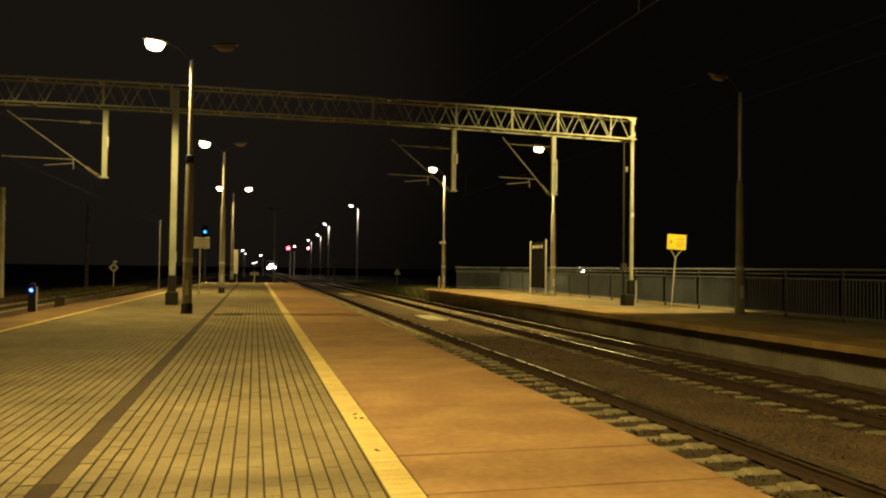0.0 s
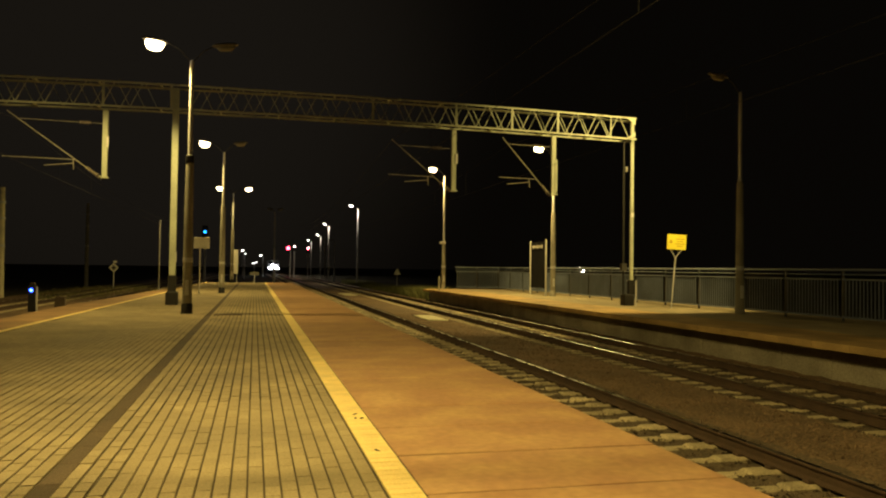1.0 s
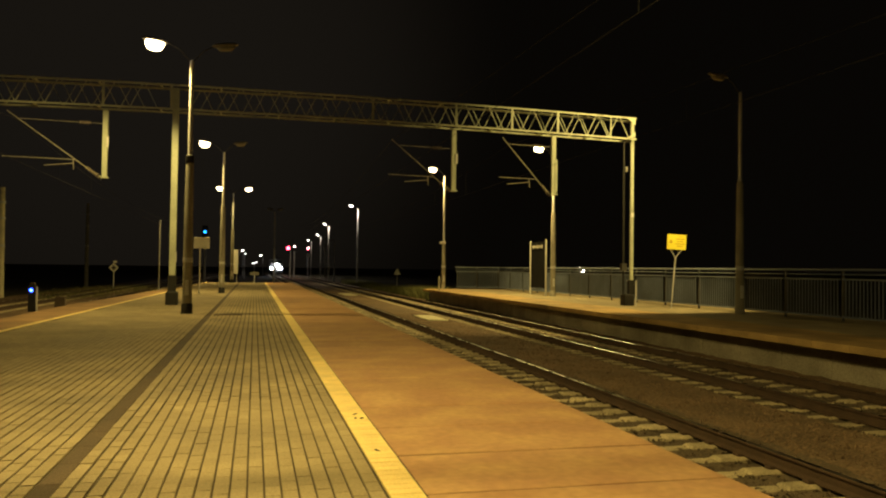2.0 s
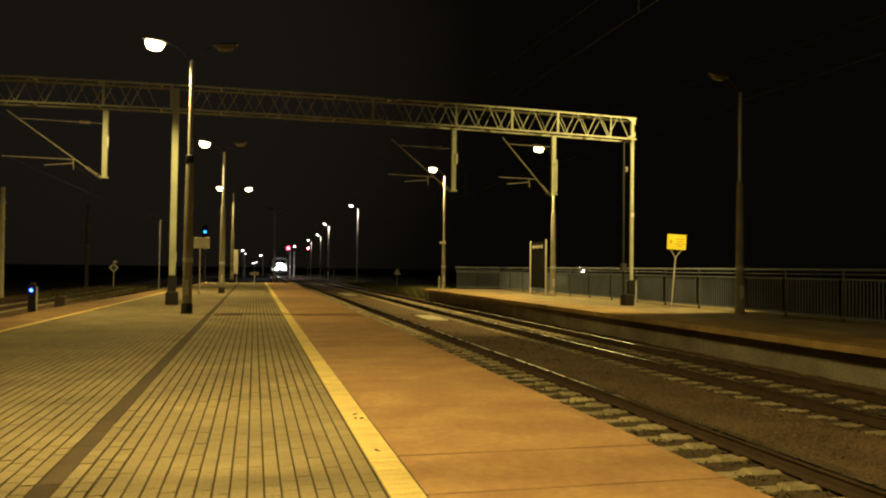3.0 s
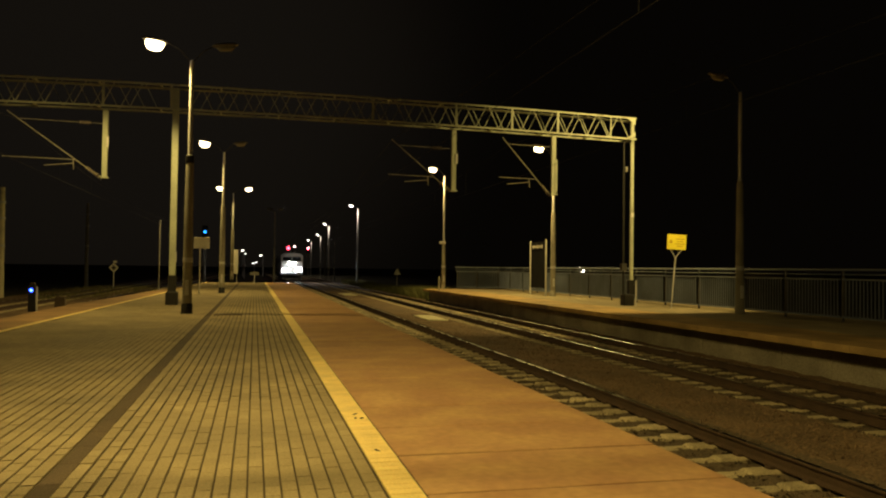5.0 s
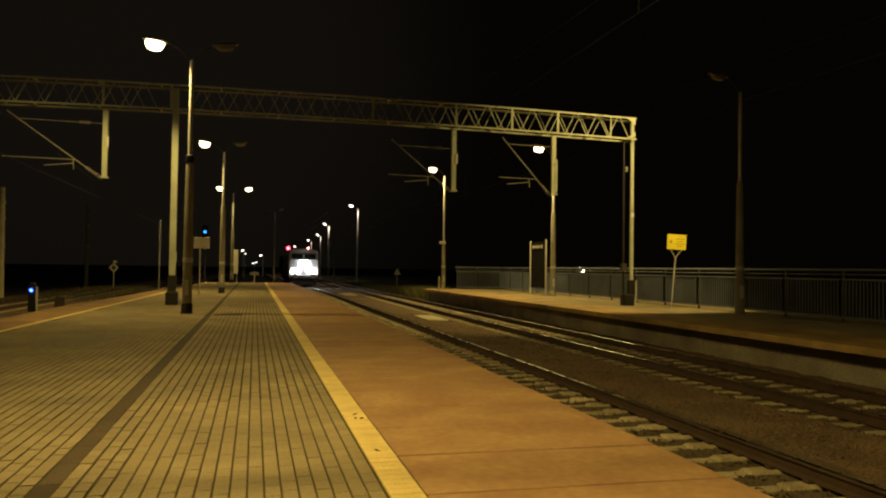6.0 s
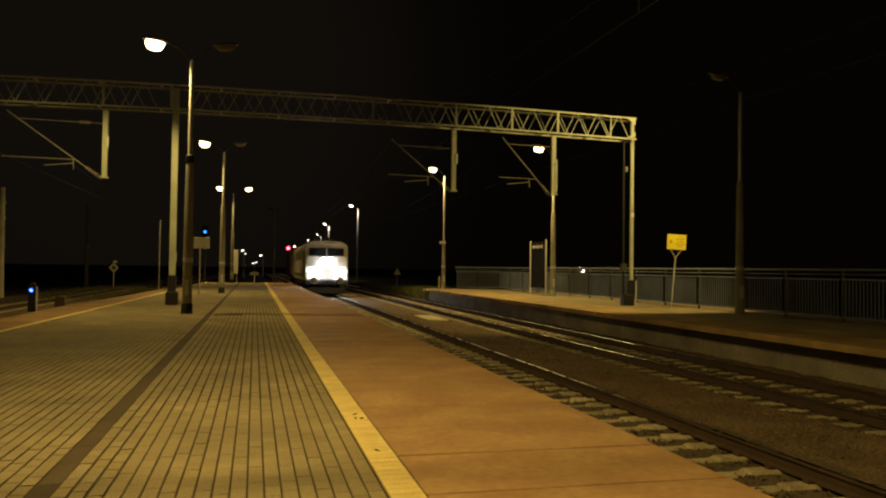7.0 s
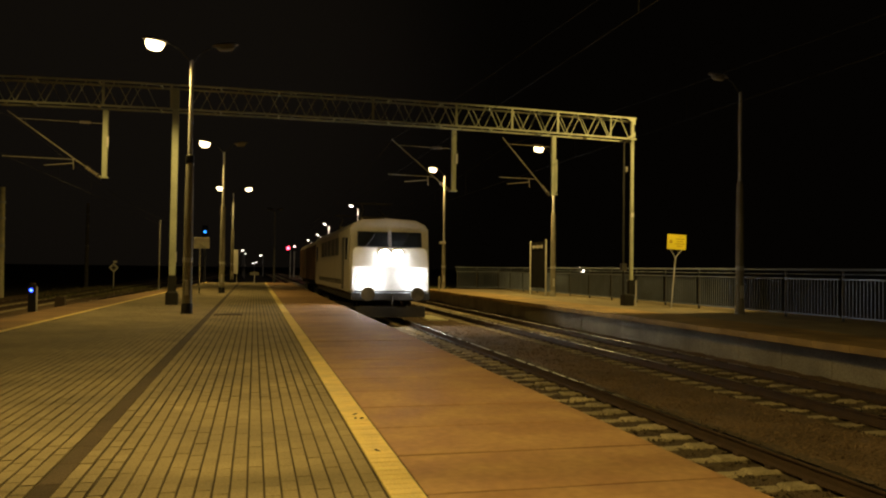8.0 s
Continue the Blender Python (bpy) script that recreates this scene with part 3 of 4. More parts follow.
# ---------------------------------------------------------------- fence on the side platform
def build_fence():
    xf, step, first = 15.55, 2.34, -17.23
    bar = Soup().box(-0.013, 0.013, -0.013, 0.013, 0.16, 1.13).mesh("bar", M_FENCE)
    y = first
    spots = []
    while y < 46:
        spots.append(pose(xf, y, 0))
        y += step
    end_y = y
    spots = [(m, step) for m in spots] + [(pose(xf, end_y, 0, 0, 0, 84), 1.44), (pose(xf - 1.432, end_y + 0.15, 0, 0, 0, 84), 1.44)]
    for m, span in spots:
        t = thing("fence_panel", m, "grey steel railing panel with upright bars and double top rail", "fence", "platform fence")
        part("post", Soup().box(0.03, 0.085, -0.026, 0.026, 0, 1.40, 0.006), M_POST_SHADE, t)
        part("top_rail", Soup().rod((0, 0, 1.42), (0, span, 1.42), 0.032), M_FENCE, t)
        part("middle_rail", Soup().box(-0.02, 0.02, 0.036, span - 0.036, 1.13, 1.18), M_FENCE, t)
        part("upper_rail", Soup().rod((0, 0.03, 1.29), (0, span - 0.03, 1.29), 0.016), M_FENCE, t)
        part("bottom_rail", Soup().box(-0.02, 0.02, 0.036, span - 0.036, 0.11, 0.16), M_FENCE, t)
        for i in range(int((span - 0.2) / 0.127) + 1):
            o = new("bar", bar)
            o.parent = t
            o.location = (0, 0.14 + i * 0.127, 0)


build_fence()


# ---------------------------------------------------------------- signs and boards
def yellow_sign():
    t = thing("notice_sign", pose(14.50, 24.9, 0, 0, 2.5, -6), "yellow notice board on a forked grey post", "sign")
    part("post", Soup().rod((0, 0, 0), (0.07, 0, 1.84), 0.022), M_STEEL, t)
    part("fork", Soup().rod((0.07, 0, 1.82), (-0.15, 0, 2.12), 0.012).rod((0.07, 0, 1.82), (0.30, 0, 2.12), 0.012), M_STEEL, t)
    p = part("board", Soup().box(-0.28, 0.43, -0.035, -0.01, 2.11, 2.65, 0.004), M_SIGNY, t, "bright yellow sheet")
    w = Soup()
    for i, (a, b) in enumerate(((0.16, 0.27), (0.05, 0.36), (0.09, 0.33), (0.02, 0.37), (0.09, 0.30))):
        z = 2.58 - i * 0.085
        w.box(a, b, -0.041, -0.0355, z - 0.02, z)
    w.add([(-0.21, -0.038, 2.34), (-0.08, -0.038, 2.34), (-0.145, -0.038, 2.48)], [(0, 1, 2)])
    part("lettering", w, M_AMBER, p, "thin orange printed lines")


def name_board():
    t = thing("name_board", (0, 0, 0), "tall dark station name board between two white posts", "sign")
    for x, y, z in ((14.42, 39.2, 2.84), (14.36, 36.8, 2.86)):
        part("post", Soup().rod((x, y, 0), (x, y, z), 0.042, n=10), M_WHITE, t)
    b = part("board", Soup().bar((14.39, 36.9, 1.58), (14.41, 39.1, 1.58), 0.02, 2.4), M_BOARD, t)
    w = Soup()
    for i in range(8):
        y = 37.3 + i * 0.2
        w.bar((14.36, y, 2.52), (14.36, y + 0.14, 2.52), 0.008, 0.11 if i % 3 else 0.2)
    part("lettering", w, M_WHITE, b, "pale unreadable letters as bars")


def platform_board():
    t = thing("platform_board", (-2.42, 37.6, 0), "pale board on one thin leg beside the lamp post", "sign")
    part("leg", Soup().rod((-0.07, 0, 0), (-0.07, 0, 2.15), 0.032), M_STEEL, t)
    part("board", Soup().box(-0.34, 0.36, -0.05, -0.02, 2.10, 2.62, 0.006), M_WHITE, t)


def information_board():
    t = thing("information_board", (-1.5, 63.3, 0), "tall narrow pale information board on two legs", "sign")
    for x in (-0.13, 0.13):
        part("leg", Soup().rod((x, 0.03, 0), (x, 0.03, 0.75), 0.025), M_STEEL, t)
    part("board", Soup().box(-0.2, 0.2, -0.04, 0.04, 0.7, 2.6, 0.01), M_WHITE, t)


def triangle_sign():
    t = thing("triangle_sign", (13.35, 73.3, -0.98), "small pale triangular railway sign on a thin post", "sign")
    part("post", Soup().rod((0, 0, 0), (0, 0, 1.75), 0.035), M_STEEL, t)
    s = Soup()
    s.add([(-0.36, -0.05, 1.66), (0.36, -0.05, 1.66), (0, -0.05, 2.3), (-0.36, -0.02, 1.66), (0.36, -0.02, 1.66), (0, -0.02, 2.3)],
          [(0, 1, 2), (5, 4, 3), (0, 3, 4, 1), (1, 4, 5, 2), (2, 5, 3, 0)])
    part("plate", s, M_WHITE, t)


def diamond_sign():
    t = thing("diamond_sign", (-11.9, 72, -0.98), "pale diamond plate with dark centre on a post", "sign")
    part("post", Soup().rod((0, 0, 0), (0, 0, 1.7), 0.05), M_STEEL, t)
    r = 0.42
    s = Soup().add([(-r, -0.06, 2.0), (0, -0.06, 2.0 - r), (r, -0.06, 2.0), (0, -0.06, 2.0 + r), (-r, -0.03, 2.0), (0, -0.03, 2.0 - r), (r, -0.03, 2.0), (0, -0.03, 2.0 + r)],
                   [(0, 1, 2, 3), (7, 6, 5, 4), (0, 4, 5, 1), (1, 5, 6, 2), (2, 6, 7, 3), (3, 7, 4, 0)])
    p = part("plate", s, M_WHITE, t)
    r = 0.22
    part("centre", Soup().add([(-r, -0.066, 2.0), (0, -0.066, 2.0 - r), (r, -0.066, 2.0), (0, -0.066, 2.0 + r)], [(0, 1, 2, 3)]), M_INK, p, "dark diamond centre")
    part("lamp_box", Soup().box(-0.05, 0.25, -0.1, 0.1, 2.42, 2.62, 0.02), M_WHITE, t)


def cover_plate():
    t = thing("cover_plate", (-0.68, 21.4, 0.0), "dark worn metal cover plate set in brick paving", "cover plate")
    part("plate", Soup().box(-0.36, 0.36, -0.25, 0.25, -0.01, 0.006, 0.004), M_STRIP, t)


def fallen_leaves():
    for x, y, a, r in ((0.88, 6.82, 20, 0.028), (0.865, 6.64, 70, 0.024), (0.915, 6.63, 10, 0.022), (0.87, 5.44, 130, 0.032)):
        t = thing("fallen_leaf", pose(x, y, 0.006, 0, 0, a), "small dark fallen leaf on the painted line", "leaf", "fallen leaves")
        part("blade", Soup().add([(-r, 0, 0.002), (0, -r * 0.5, 0.0), (r * 1.2, 0, 0.008), (0, r * 0.5, 0.004), (0.2 * r, 0, 0.012)],
                                 [(0, 1, 4), (1, 2, 4), (2, 3, 4), (3, 0, 4)]), M_INK, t)


def marker_post():
    t = thing("marker_post", (10.9, 45.6, 0), "short pale marker post at the platform edge", "post")
    part("post", Soup().box(-0.05, 0.05, -0.05, 0.05, 0, 0.84, 0.015), M_POLE, t)


def dwarf_signal():
    t = thing("dwarf_signal", (-8.62, 33.8, -0.74), "black dwarf signal glowing blue beside a white post", "signal")
    part("housing", Soup().box(-0.13, 0.13, 0, 0.2, 0.1, 1.16, 0.04), M_BLACK, t)
    turn = Matrix.Rotation(radians(90), 3, "X")
    # added glowing ring imitates the blue halo around the lens
    ring = part("halo_ring", Soup().lathe([(0.078, 0), (0.078, 0.02), (0.066, 0.03)], (-0.02, 0, 0.97), turn=turn), G_HALO, t, "deep blue glowing ring standing in for the lens halo")
    part("lens", Soup().lathe([(0.045, 0.025), (0.04, 0.04), (0.018, 0.05)], (-0.02, 0, 0.97), turn=turn), G_CORE, ring, "pale blue glowing lens")
    part("hood", Soup().box(-0.12, 0.12, -0.16, 0.0, 1.09, 1.12), M_BLACK, t)
    part("cap", Soup().box(-0.06, 0.1, -0.02, 0.14, 1.162, 1.26, 0.02), M_STRIP, t, "small dull cap on the housing")
    part("white_post", Soup().box(0.16, 0.21, 0.0, 0.05, 0, 1.12, 0.01), M_WHITE, t)
    t = thing("trackside_box", (-8.16, 36.5, -0.74), "small grey trackside cable box", "box")
    part("body", Soup().box(-0.2, 0.2, -0.15, 0.15, 0, 0.62, 0.04), M_STRIP, t)


def mast_signal(place, z, lens, label, dx=0.0, board=False):
    t = thing("mast_signal", place, label, "signal", "light signals")
    h = z - place[2]
    part("mast", Soup().rod((0, 0, 0), (0, 0, h + 0.3), 0.09), M_WHITE, t)
    part("head", Soup().box(dx - 0.32, dx + 0.32, -0.2, 0.0, h - 0.9, h + 0.7, 0.05), M_BLACK, t)
    for zz, m, r in lens:
        part("lens", Soup().lathe([(r, 0), (r, 0.03), (r * 0.5, 0.05)], (dx, -0.2, h + zz), turn=Matrix.Rotation(radians(90), 3, "X")), m, t, "glowing signal lens")
    if board:
        part("plate", Soup().box(dx - 0.3, dx + 0.3, -0.12, -0.09, h - 1.9, h - 1.1), M_WHITE, t)
    part("ladder", Soup().rod((0.12, 0.25, 0), (0.12, 0.1, h), 0.02).rod((-0.12, 0.25, 0), (-0.12, 0.1, h), 0.02), M_STEEL, t)


def catenary_mast(place, h, label, paint=M_POLE):
    t = thing("catenary_mast", place, label, "mast", "distant masts")
    part("mast", Soup().lathe([(0.2, 0), (0.17, h * 0.5), (0.13, h - 0.02), (0.10, h)], n=14), paint, t, "pale spun-concrete shaft", smooth=True)
    for z in (0.72, 0.48, 0.86):
        part("clamp", Soup().lathe([(0.19, h * z), (0.2, h * z + 0.02), (0.2, h * z + 0.1), (0.19, h * z + 0.12)], n=14), M_STEEL, t)


yellow_sign()
name_board()
platform_board()
information_board()
triangle_sign()
diamond_sign()
marker_post()
dwarf_signal()
cover_plate()
fallen_leaves()
mast_signal((6.55, 150, -0.98), 4.85, ((0.0, G_RED, 0.28),), "mast signal showing red between the main tracks", -0.4)
mast_signal((7.3, 150, -0.98), 5.2, ((0.0, G_PINK, 0.16),), "mast signal with a small pale light", 0.0)
mast_signal((11.2, 170, -0.98), 5.3, ((0.0, G_RED, 0.2), (0.1, G_PINK, 0.22)), "mast signal showing red beyond the side platform", 0.0, True)
mast_signal((-5.45, 90, -0.98), 5.08, ((0.0, G_CYAN, 0.15),), "mast signal showing blue light past the platform end", 0.0)
# lamplight on this mast is put into a paler colour than the others
catenary_mast((-14.5, 50.2, -0.98), 6.75, "tall catenary mast by the outer track, paled to look lit", M_PAD)
catenary_mast((-16.65, 85, -0.98), 8.5, "dim catenary mast in the dark")
catenary_mast((15.35, 175, -0.98), 9.1, "dim catenary mast in the dark")


def far_house_lights():
    """Two tiny lit windows of distant houses seen over the fence."""
    for x, y, z, r in ((66.84, 150, 1.24, 0.26), (66.20, 150, 1.83, 0.16)):
        t = thing("distant_lamp", (x, y, -0.98), "tiny distant white lamp on a low post", "lamp", "distant lights")
        part("post", Soup().rod((0, 0, 0), (0, 0, z + 0.9), 0.06), M_LANT, t)
        part("globe", Soup().lathe([(0.05, -r), (r * 0.8, -r * 0.6), (r, 0), (r * 0.8, r * 0.6), (0.05, r)], (0, 0, z + 0.98)), G_FAR, t, "glowing globe")


far_house_lights()


def grass(name, spots, label):
    rng = random.Random(7)
    s = Soup()
    for cx, cy, rx, ry, n, hmax in spots:
        for k in range(n):
            a, q = rng.uniform(0, 6.28), math.sqrt(rng.random())
            x, y = cx + rx * q * math.cos(a), cy + ry * q * math.sin(a)
            h = hmax * rng.uniform(0.35, 1.0)
            w = rng.uniform(0.012, 0.03)
            b = rng.uniform(0, 6.28)
            dx, dy = math.cos(b) * w, math.sin(b) * w
            lx, ly = rng.uniform(-0.4, 0.4) * h, rng.uniform(-0.4, 0.4) * h
            s.add([(x - dx, y - dy, -0.97), (x + dx, y + dy, -0.97), (x + dx * .7 + lx * .4, y + dy * .7 + ly * .4, -0.97 + h * .6),
                   (x - dx * .7 + lx * .4, y - dy * .7 + ly * .4, -0.97 + h * .6), (x + lx, y + ly, -0.97 + h)],
                  [(0, 1, 2, 3), (3, 2, 4)])
    ob = new(name, s.mesh(name, M_GRASS))
    tagged(ob, label, "grass", kind="stuff")


grass("grass_tufts", [(12.0, 53, 1.4, 3.5, 2600, 1.15), (12.6, 62, 1.6, 6, 2600, 0.9), (11.9, 75, 1.6, 9, 2200, 0.8), (-11.0, 62, 3.5, 14, 2500, 0.6),
                      (12.5, 95, 1.5, 14, 1800, 0.9)], "tangled yellowish weeds on the verge past the platform end")


# ---------------------------------------------------------------- train
def body_shell(s, w, z0, z1, roof, y0, y1, mat=0, rake=0.0):
    """A coach body with rounded roof edges between y0 (front) and y1; rake leans the front back above the waist."""
    h = w / 2
    prof = [(-h, z0), (h, z0), (h, z1), (h - 0.12, z1 + roof * 0.45), (h - 0.45, z1 + roof * 0.85), (0.0, z1 + roof),
            (-h + 0.45, z1 + roof * 0.85), (-h + 0.12, z1 + roof * 0.45), (-h, z1)]
    n = len(prof)
    vs = [(x, y0 + rake * max(0, (z - 1.95) / 1.8), z) for x, z in prof] + [(x, y1, z) for x, z in prof]
    s.add(vs, [tuple(range(n)), tuple(range(n, 2 * n))[::-1]] + [(i, n + i, n + (i + 1) % n, (i + 1) % n) for i in range(n)], mat)


def bogie(t, y):
    f = part("bogie_frame", Soup().box(-1.1, -0.95, y - 1.7, y + 1.7, 0.35, 0.75, 0.03).box(0.95, 1.1, y - 1.7, y + 1.7, 0.35, 0.75, 0.03)
             .box(-0.9, 0.9, y - 0.3, y + 0.3, 0.4, 0.7, 0.03), M_FRAME, t)
    for dy in (-1.25, 1.25):
        for x in (-0.75, 0.75):
            part("wheel", Soup().lathe([(0.2, -0.07), (0.5, -0.065), (0.5, 0.05), (0.53, 0.055), (0.53, 0.075), (0.2, 0.07)], (x, y + dy, 0.53), 20,
                                       Matrix.Rotation(radians(90), 3, "Y")), M_RUST, f, "worn steel wheel")


def headlight(t, x, y, z, r):
    """A domed lamp standing out of a shallow bezel."""
    turn = Matrix.Rotation(radians(90), 3, "X")
    h = part("headlight", Soup().lathe([(r + 0.035, -0.04), (r + 0.035, 0.03), (r + 0.02, 0.045), (r, 0.045), (r, 0.0)], (x, y, z), 20, turn), M_FRONT, t, "round pale headlight bezel", smooth=True)
    part("headlight_lens", Soup().lathe([(r * 0.99, 0.03), (r * 0.97, 0.09), (r * 0.85, 0.14), (r * 0.6, 0.175), (r * 0.1, 0.19)], (x, y, z), 20, turn), G_HEAD, h, "dazzling white domed lens", smooth=True)


def build_locomotive():
    t = thing("locomotive", (TRACK_A, 240, RAIL_Z), "pale grey electric locomotive with three dazzling white headlights", "locomotive")
    s = Soup()
    body_shell(s, 2.86, 1.0, 3.30, 0.40, 0.0, 16.2, 0, 0.45)
    body = part("body", s, M_LOCO, t, "grey painted body", bevel=0.05)
    f = lambda z: 0.45 * max(0.0, z - 1.95) / 1.8
    # panel added as a pale reflector around the lamps, imitating their glare
    rim = ((1.30, 1.06), (1.37, 1.16), (1.37, 1.95), (1.34, 2.52), (1.24, 2.63))
    mask, n = Soup(), len(rim)
    mask.add([(sx * w, f(z) + d, z) for d in (-0.02, 0.03) for w, z in rim for sx in (-1, 1)],
             [(2 * k, 2 * k + 1, 2 * k + 3, 2 * k + 2) for k in range(n - 1)]
             + [(2 * n + 2 * k + 1, 2 * n + 2 * k, 2 * n + 2 * k + 2, 2 * n + 2 * k + 3) for k in range(n - 1)]
             + [(2 * k + sx, 2 * k + 2 + sx, 2 * n + 2 * k + 2 + sx, 2 * n + 2 * k + sx) for k in range(n - 1) for sx in (0, 1)]
             + [(0, 1, 2 * n + 1, 2 * n), (2 * n - 2, 2 * n - 1, 4 * n - 1, 4 * n - 2)])
    part("front_panel", mask, M_FRONT, body, "pale front below the windscreens, standing in for headlight glare")
    part("front_sill", Soup().box(-1.3, 1.3, -0.05, 0.05, 1.045, 1.10, 0.004), M_LOCO2, body, "dark sill over the buffer beam")
    for x0, x1 in ((-1.16, -0.06), (0.06, 1.16)):
        z0, z1 = 2.66, 3.20
        f = lambda z: 0.45 * (z - 1.95) / 1.8 - 0.012
        w = Soup().add([(x0, f(z0), z0), (x1, f(z0), z0), (x1, f(z1), z1), (x0, f(z1), z1), (x0, f(z0) + 0.03, z0), (x1, f(z0) + 0.03, z0), (x1, f(z1) + 0.03, z1), (x0, f(z1) + 0.03, z1)],
                       [(0, 1, 2, 3), (7, 6, 5, 4), (0, 4, 5, 1), (1, 5, 6, 2), (2, 6, 7, 3), (3, 7, 4, 0)])
        part("windscreen", w, M_GLASS, body, "dark sloping cab glass")
        part("wiper", Soup().rod((x0 + 0.3, f(z0) - 0.02, z0 + 0.02), (x0 + 0.65, f(z0 + 0.5) - 0.03, z0 + 0.5), 0.012), M_BLACK, body)
    for sx in (-1, 1):
        for y0, y1, z0, z1 in ((1.0, 1.7, 2.2, 3.0), (14.5, 15.2, 2.2, 3.0)):
            part("side_window", Soup().box(sx * 1.432 - 0.006, sx * 1.432 + 0.006, y0, y1, z0, z1), M_GLASS, body)
        for k in range(5):
            part("air_grille", Soup().box(sx * 1.434 - 0.008, sx * 1.434 + 0.008, 4.0 + k * 1.75, 5.3 + k * 1.75, 2.4, 3.1), M_LOCO2, body)
        part("cab_door", Soup().box(sx * 1.436 - 0.01, sx * 1.436 + 0.01, 2.1, 2.75, 1.1, 3.05), M_LOCO2, body)
        part("side_stripe", Soup().box(sx * 1.434 - 0.006, sx * 1.434 + 0.006, 3.1, 13.4, 1.25, 1.45), M_LOCO2, body)
    part("underframe", Soup().box(-1.3, 1.3, 0.05, 16.1, 0.72, 0.998, 0.0).box(-1.0, 1.0, 6.0, 10.2, 0.25, 0.72, 0.05), M_FRAME, t)
    part("buffer_beam", Soup().box(-1.4, 1.4, -0.12, 0.045, 0.78, 1.04, 0.02), M_LOCO2, t)
    turn = Matrix.Rotation(radians(90), 3, "X")
    for x in (-0.875, 0.875):
        part("buffer", Soup().lathe([(0.1, 0.1), (0.1, 0.45), (0.24, 0.5), (0.24, 0.54), (0.12, 0.56)], (x, -0.02, 1.0), 18, turn), M_BUFFER, t, "round steel buffer", smooth=True)
    part("coupling_hook", Soup().rod((0, -0.1, 0.95), (0, -0.4, 0.95), 0.05).rod((0, -0.38, 0.95), (0, -0.42, 0.6), 0.04), M_BLACK, t)
    part("snow_plough", Soup().box(-1.25, 1.25, -0.1, 0.0, 0.16, 0.55, 0.02), M_FRAME, t)
    for x, z in ((-1.0, 1.50), (-0.56, 1.50), (0.60, 1.53), (1.02, 1.53), (-0.23, 2.36), (0.25, 2.36)):
        headlight(t, x, -0.03 + 0.45 * max(0, z - 1.95) / 1.8, z, 0.19)
    for y in (3.4, 12.8):
        bogie(t, y)
    for y in (4.2, 12.0):
        p = Soup().rod((-0.55, y, 3.95), (-0.3, y + 1.1, 4.35), 0.03).rod((0.55, y, 3.95), (0.3, y + 1.1, 4.35), 0.03).rod((-0.6, y, 3.95), (0.6, y, 3.95), 0.04)
        p.rod((-0.3, y + 1.1, 4.35), (-0.5, y + 0.1, 4.5), 0.02).rod((0.3, y + 1.1, 4.35), (0.5, y + 0.1, 4.5), 0.02).rod((-0.8, y + 0.1, 4.52), (0.8, y + 0.1, 4.52), 0.03)
        pan = part("pantograph", p, M_FRAME, t)
        for x in (-0.5, 0.5):
            part("roof_insulator", Soup().rod((x, y, 3.60), (x, y, 3.95), 0.06), M_INSUL, pan)
    part("roof_box", Soup().box(-0.6, 0.6, 6.2, 10.5, 3.62, 3.88, 0.04), M_LOCO2, t)
    return t


def build_wagon():
    t = thing("freight_wagon", (TRACK_A, 257.4, RAIL_Z), "brown covered wagon coupled behind the locomotive", "wagon")
    s = Soup()
    body_shell(s, 2.8, 1.15, 3.15, 0.45, 0.0, 14.0)
    b = part("body", s, M_WAGON, t, bevel=0.04)
    for sx in (-1, 1):
        for k in range(10):
            part("rib", Soup().box(sx * 1.42 - 0.03, sx * 1.42 + 0.03, 0.4 + k * 1.45, 0.5 + k * 1.45, 1.15, 3.12), M_WAGON, b)
        part("sliding_door", Soup().box(sx * 1.45 - 0.02, sx * 1.45 + 0.02, 5.8, 8.0, 1.2, 3.1), M_WAGON, b)
    part("underframe", Soup().box(-1.2, 1.2, 0, 14, 0.85, 1.145), M_FRAME, t)
    part("coupling", Soup().box(-0.9, -0.8, -0.6, 0, 0.95, 1.05).box(0.8, 0.9, -0.6, 0, 0.95, 1.05).box(-0.05, 0.05, -0.7, 0, 0.9, 1.0), M_BUFFER, t)
    for y in (2.6, 11.4):
        bogie(t, y)
    return t


LOCO = build_locomotive()
WAGON = build_wagon()


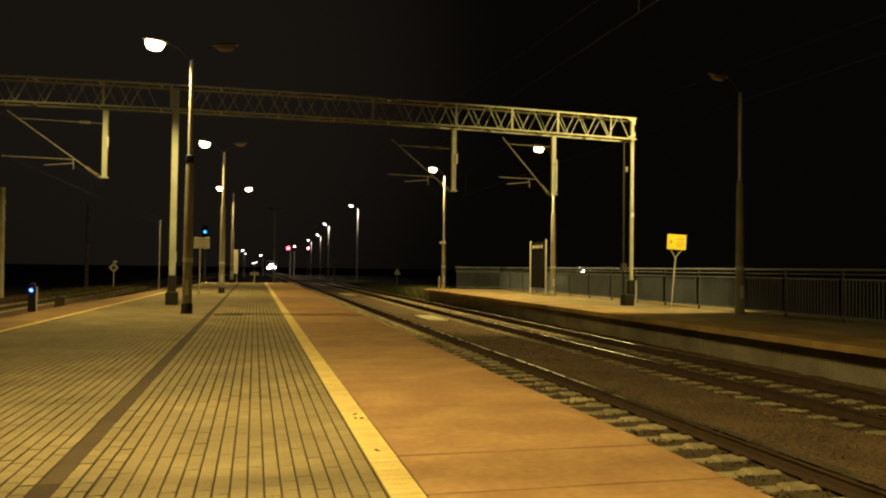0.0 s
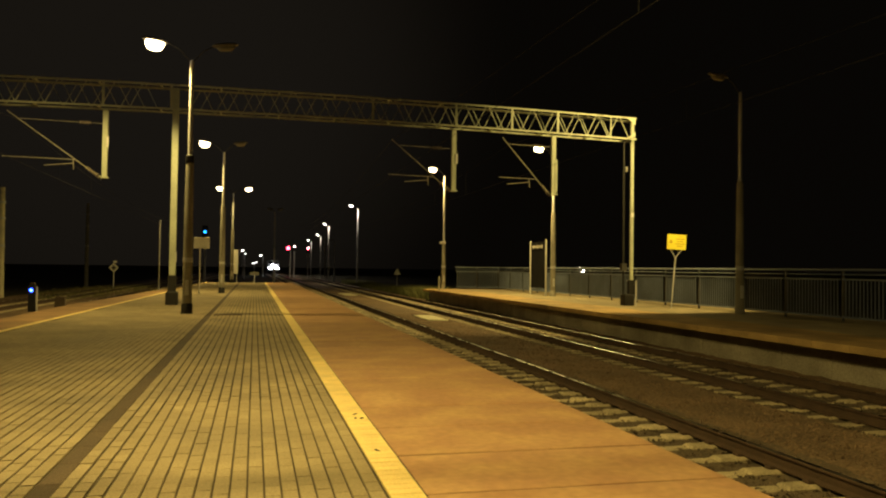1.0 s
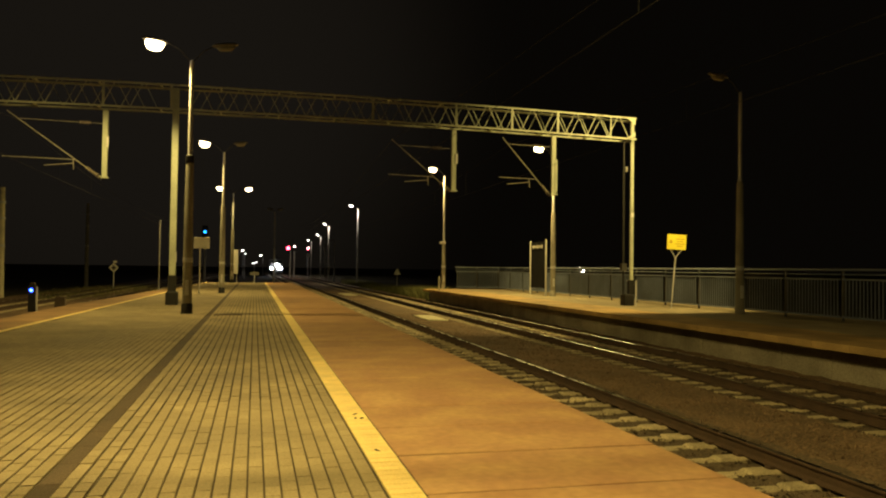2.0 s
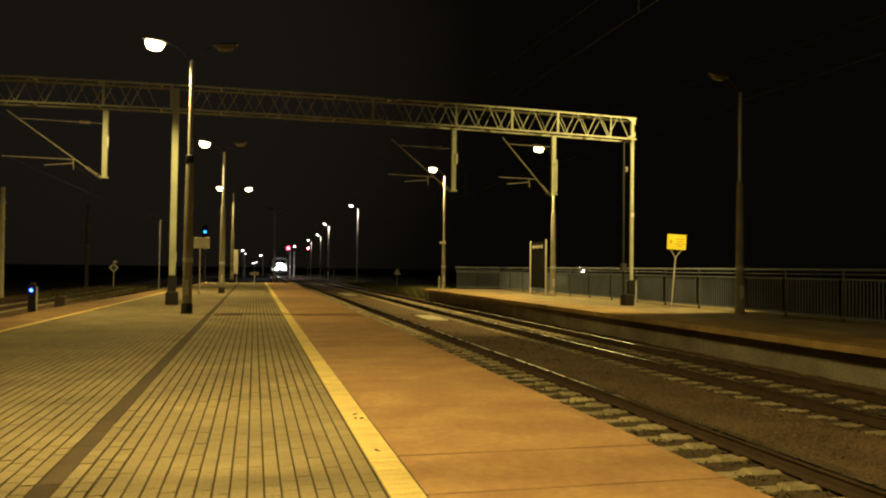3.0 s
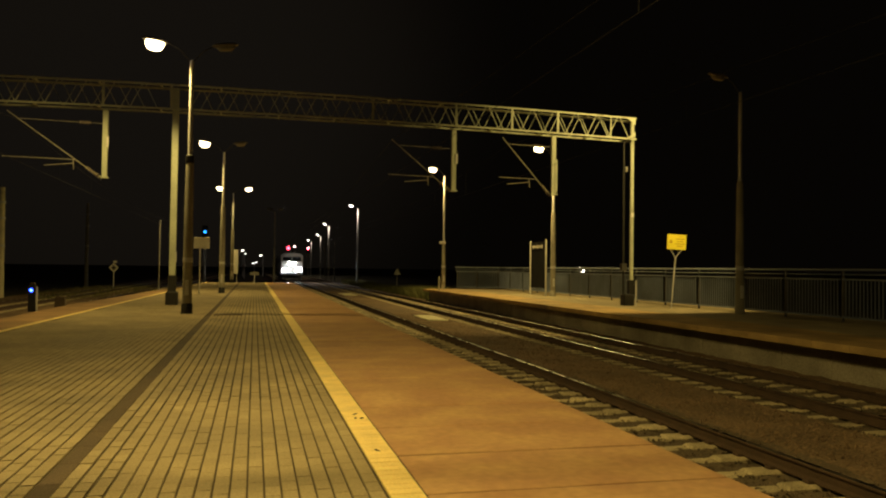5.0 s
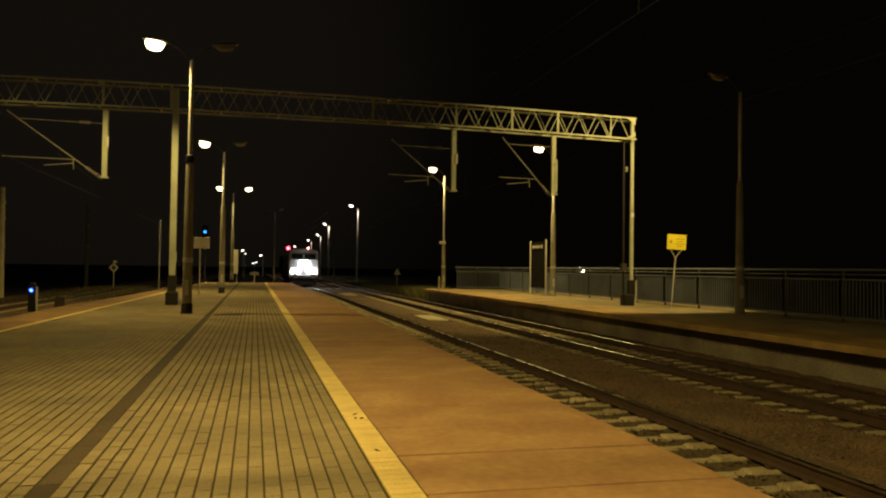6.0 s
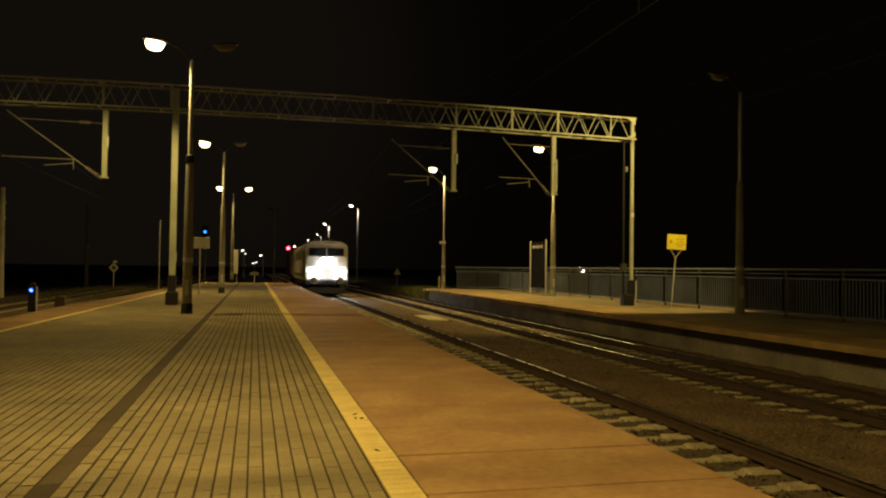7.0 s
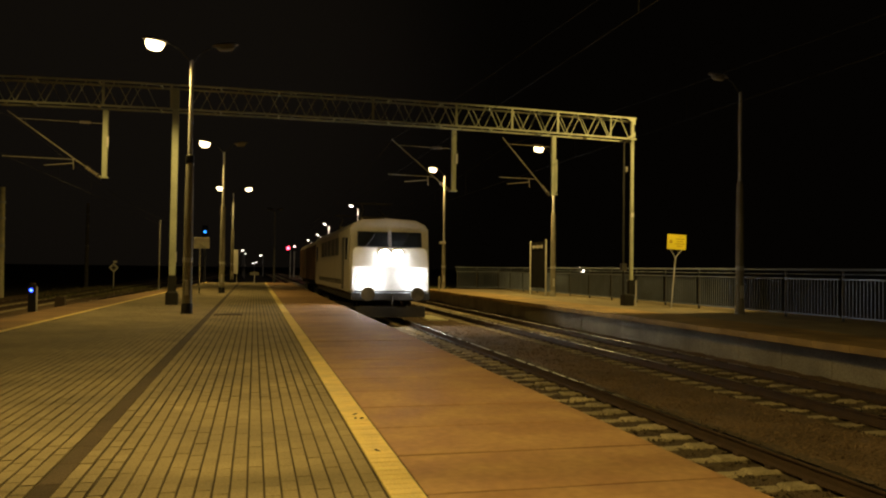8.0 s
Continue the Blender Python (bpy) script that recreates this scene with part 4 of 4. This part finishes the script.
# ---------------------------------------------------------------- paving pieces
def pave():
    rng = random.Random(11)
    # red slabs along the main edge, and along the outer edge
    slab_w = EDGE_A - 0.985
    me = Soup().box(0.008, slab_w, 0.011, 0.923, -0.145, 0.0, 0.006).mesh("slab", M_SLAB)
    y = 4.378 - 0.934 * 26
    while y < Y_END_A:
        o = new("slab", me)
        o.parent = PLAT_A
        o.location = (0.985, y, rng.uniform(-0.004, 0.002))
        y += 0.934
    me = Soup().box(0, 1.0, 0.006, 0.994, -0.145, 0.0, 0.008).mesh("slab", M_SLAB_FAR)
    y = Y0
    while y < Y_END_A:
        o = new("slab", me)
        o.parent = PLAT_A
        o.location = (left_edge(y + 0.5), y, rng.uniform(-0.003, 0.002))
        o.scale.x = left_line(y + 0.5) - left_edge(y + 0.5) - 0.02
        y += 1.0
    # yellow safety lines
    near = Soup().box(-0.007, 0.196, 0.004, 0.103, -0.06, 0.004, 0.004).mesh("yellow_brick", M_YELLOW)
    rest = Soup()
    y = -19.902
    while y < Y_END_A - 0.2:
        if 3.9 < y < 14:
            o = new("yellow_brick", near)
            o.parent = PLAT_A
            o.location = (0.782, y, rng.uniform(-0.002, 0.002))
        else:
            rest.box(0.775, 0.978, y + 0.002, y + 0.104, -0.06, 0.004)
        y += 0.107
    y = -20.0
    while y < Y_END_A - 0.5:
        x = left_line(y)
        rest.box(x, x + 0.13, y + 0.003, y + 0.497, -0.06, 0.003)
        y += 0.5
    tagged(part("yellow_line", rest, M_YELLOW, PLAT_A), kind="stuff")
    # dark drain strip
    me = Soup().box(0, 0.127, 0.004, 0.496, -0.06, -0.004, 0.004).mesh("strip_stone", M_STRIP)
    y = -20.0
    while y < Y_END_A - 0.5:
        o = new("strip_stone", me)
        o.parent = PLAT_A
        o.location = (-1.215, y, 0)
        y += 0.5
    # brick paving in lengthwise rows with wide joints
    pitch, length = 0.0975, 0.190
    brick = Soup().box(0, pitch - 0.011, 0.002, length - 0.002, -0.06, 0.0, 0.004).mesh("brick", M_BRICK)
    v, f, count = [], [], 0
    cols = [0.767 - pitch * (k + 1) for k in range(19)] + [-1.217 - pitch * (k + 1) for k in range(42)]
    for c, x in enumerate(cols):
        y = -20.0 + (c % 2) * length / 2 + rng.uniform(-0.01, 0.01)
        while y < Y_END_A - 0.3:
            if x < left_line(y + 0.1) + 0.135:
                y += length
                continue
            z = rng.uniform(-0.003, 0.002)
            if c < 19 and 4.1 < y < 7.7 and count < 300:
                o = new("brick", brick)
                o.parent = PLAT_A
                o.location = (x, y, z)
                count += 1
            else:
                k = len(v)
                x1, ya, yb, e = x + pitch - (0.011 if c < 19 else 0.008), y + 0.002, y + length - 0.002, 0.004
                v += [(x, ya, -0.05), (x1, ya, -0.05), (x1, yb, -0.05), (x, yb, -0.05),
                      (x + e, ya + e, z), (x1 - e, ya + e, z), (x1 - e, yb - e, z), (x + e, yb - e, z)]
                f += [(k + 4, k + 5, k + 6, k + 7), (k, k + 1, k + 5, k + 4), (k + 1, k + 2, k + 6, k + 5), (k + 2, k + 3, k + 7, k + 6), (k + 3, k, k + 4, k + 7)]
            y += length
    me = bpy.data.meshes.new("brick_paving")
    me.from_pydata(v, [], f)
    me.materials.append(M_BRICK)
    o = new("brick_paving", me)
    o.parent = PLAT_A
    tagged(o, kind="stuff")
    # side platform: overhanging brown edge slabs and square pavers behind them
    me = Soup().box(0, 1.95, 0.006, 0.994, -0.14, 0.0, 0.01).mesh("slab", M_SLAB_B)
    y = Y0
    while y < Y_END_B - 0.5:
        o = new("slab", me)
        o.parent = PLAT_B
        o.location = (EDGE_B, y, rng.uniform(-0.004, 0.002))
        y += 1.0
    s = Soup()
    y = -20.0
    while y < Y_END_B - 0.4:
        for k in range(12):
            s.box(12.58 + k * 0.4, 12.97 + k * 0.4, y + 0.005, y + 0.395, -0.06, rng.uniform(-0.003, 0.001))
        y += 0.4
    tagged(part("paving", s, M_BRICK, PLAT_B), kind="stuff")


pave()


# ---------------------------------------------------------------- what moves
def motions():
    speed, stop = 25.0, 27.1
    steps = [0.5 * i for i in range(17)]
    walk(LOCO, [(t, pose(TRACK_A, stop + speed * (8.0 - t), RAIL_Z)) for t in steps])
    walk(WAGON, [(t, pose(TRACK_A, stop + 17.3 + speed * (8.0 - t), RAIL_Z)) for t in steps])


motions()
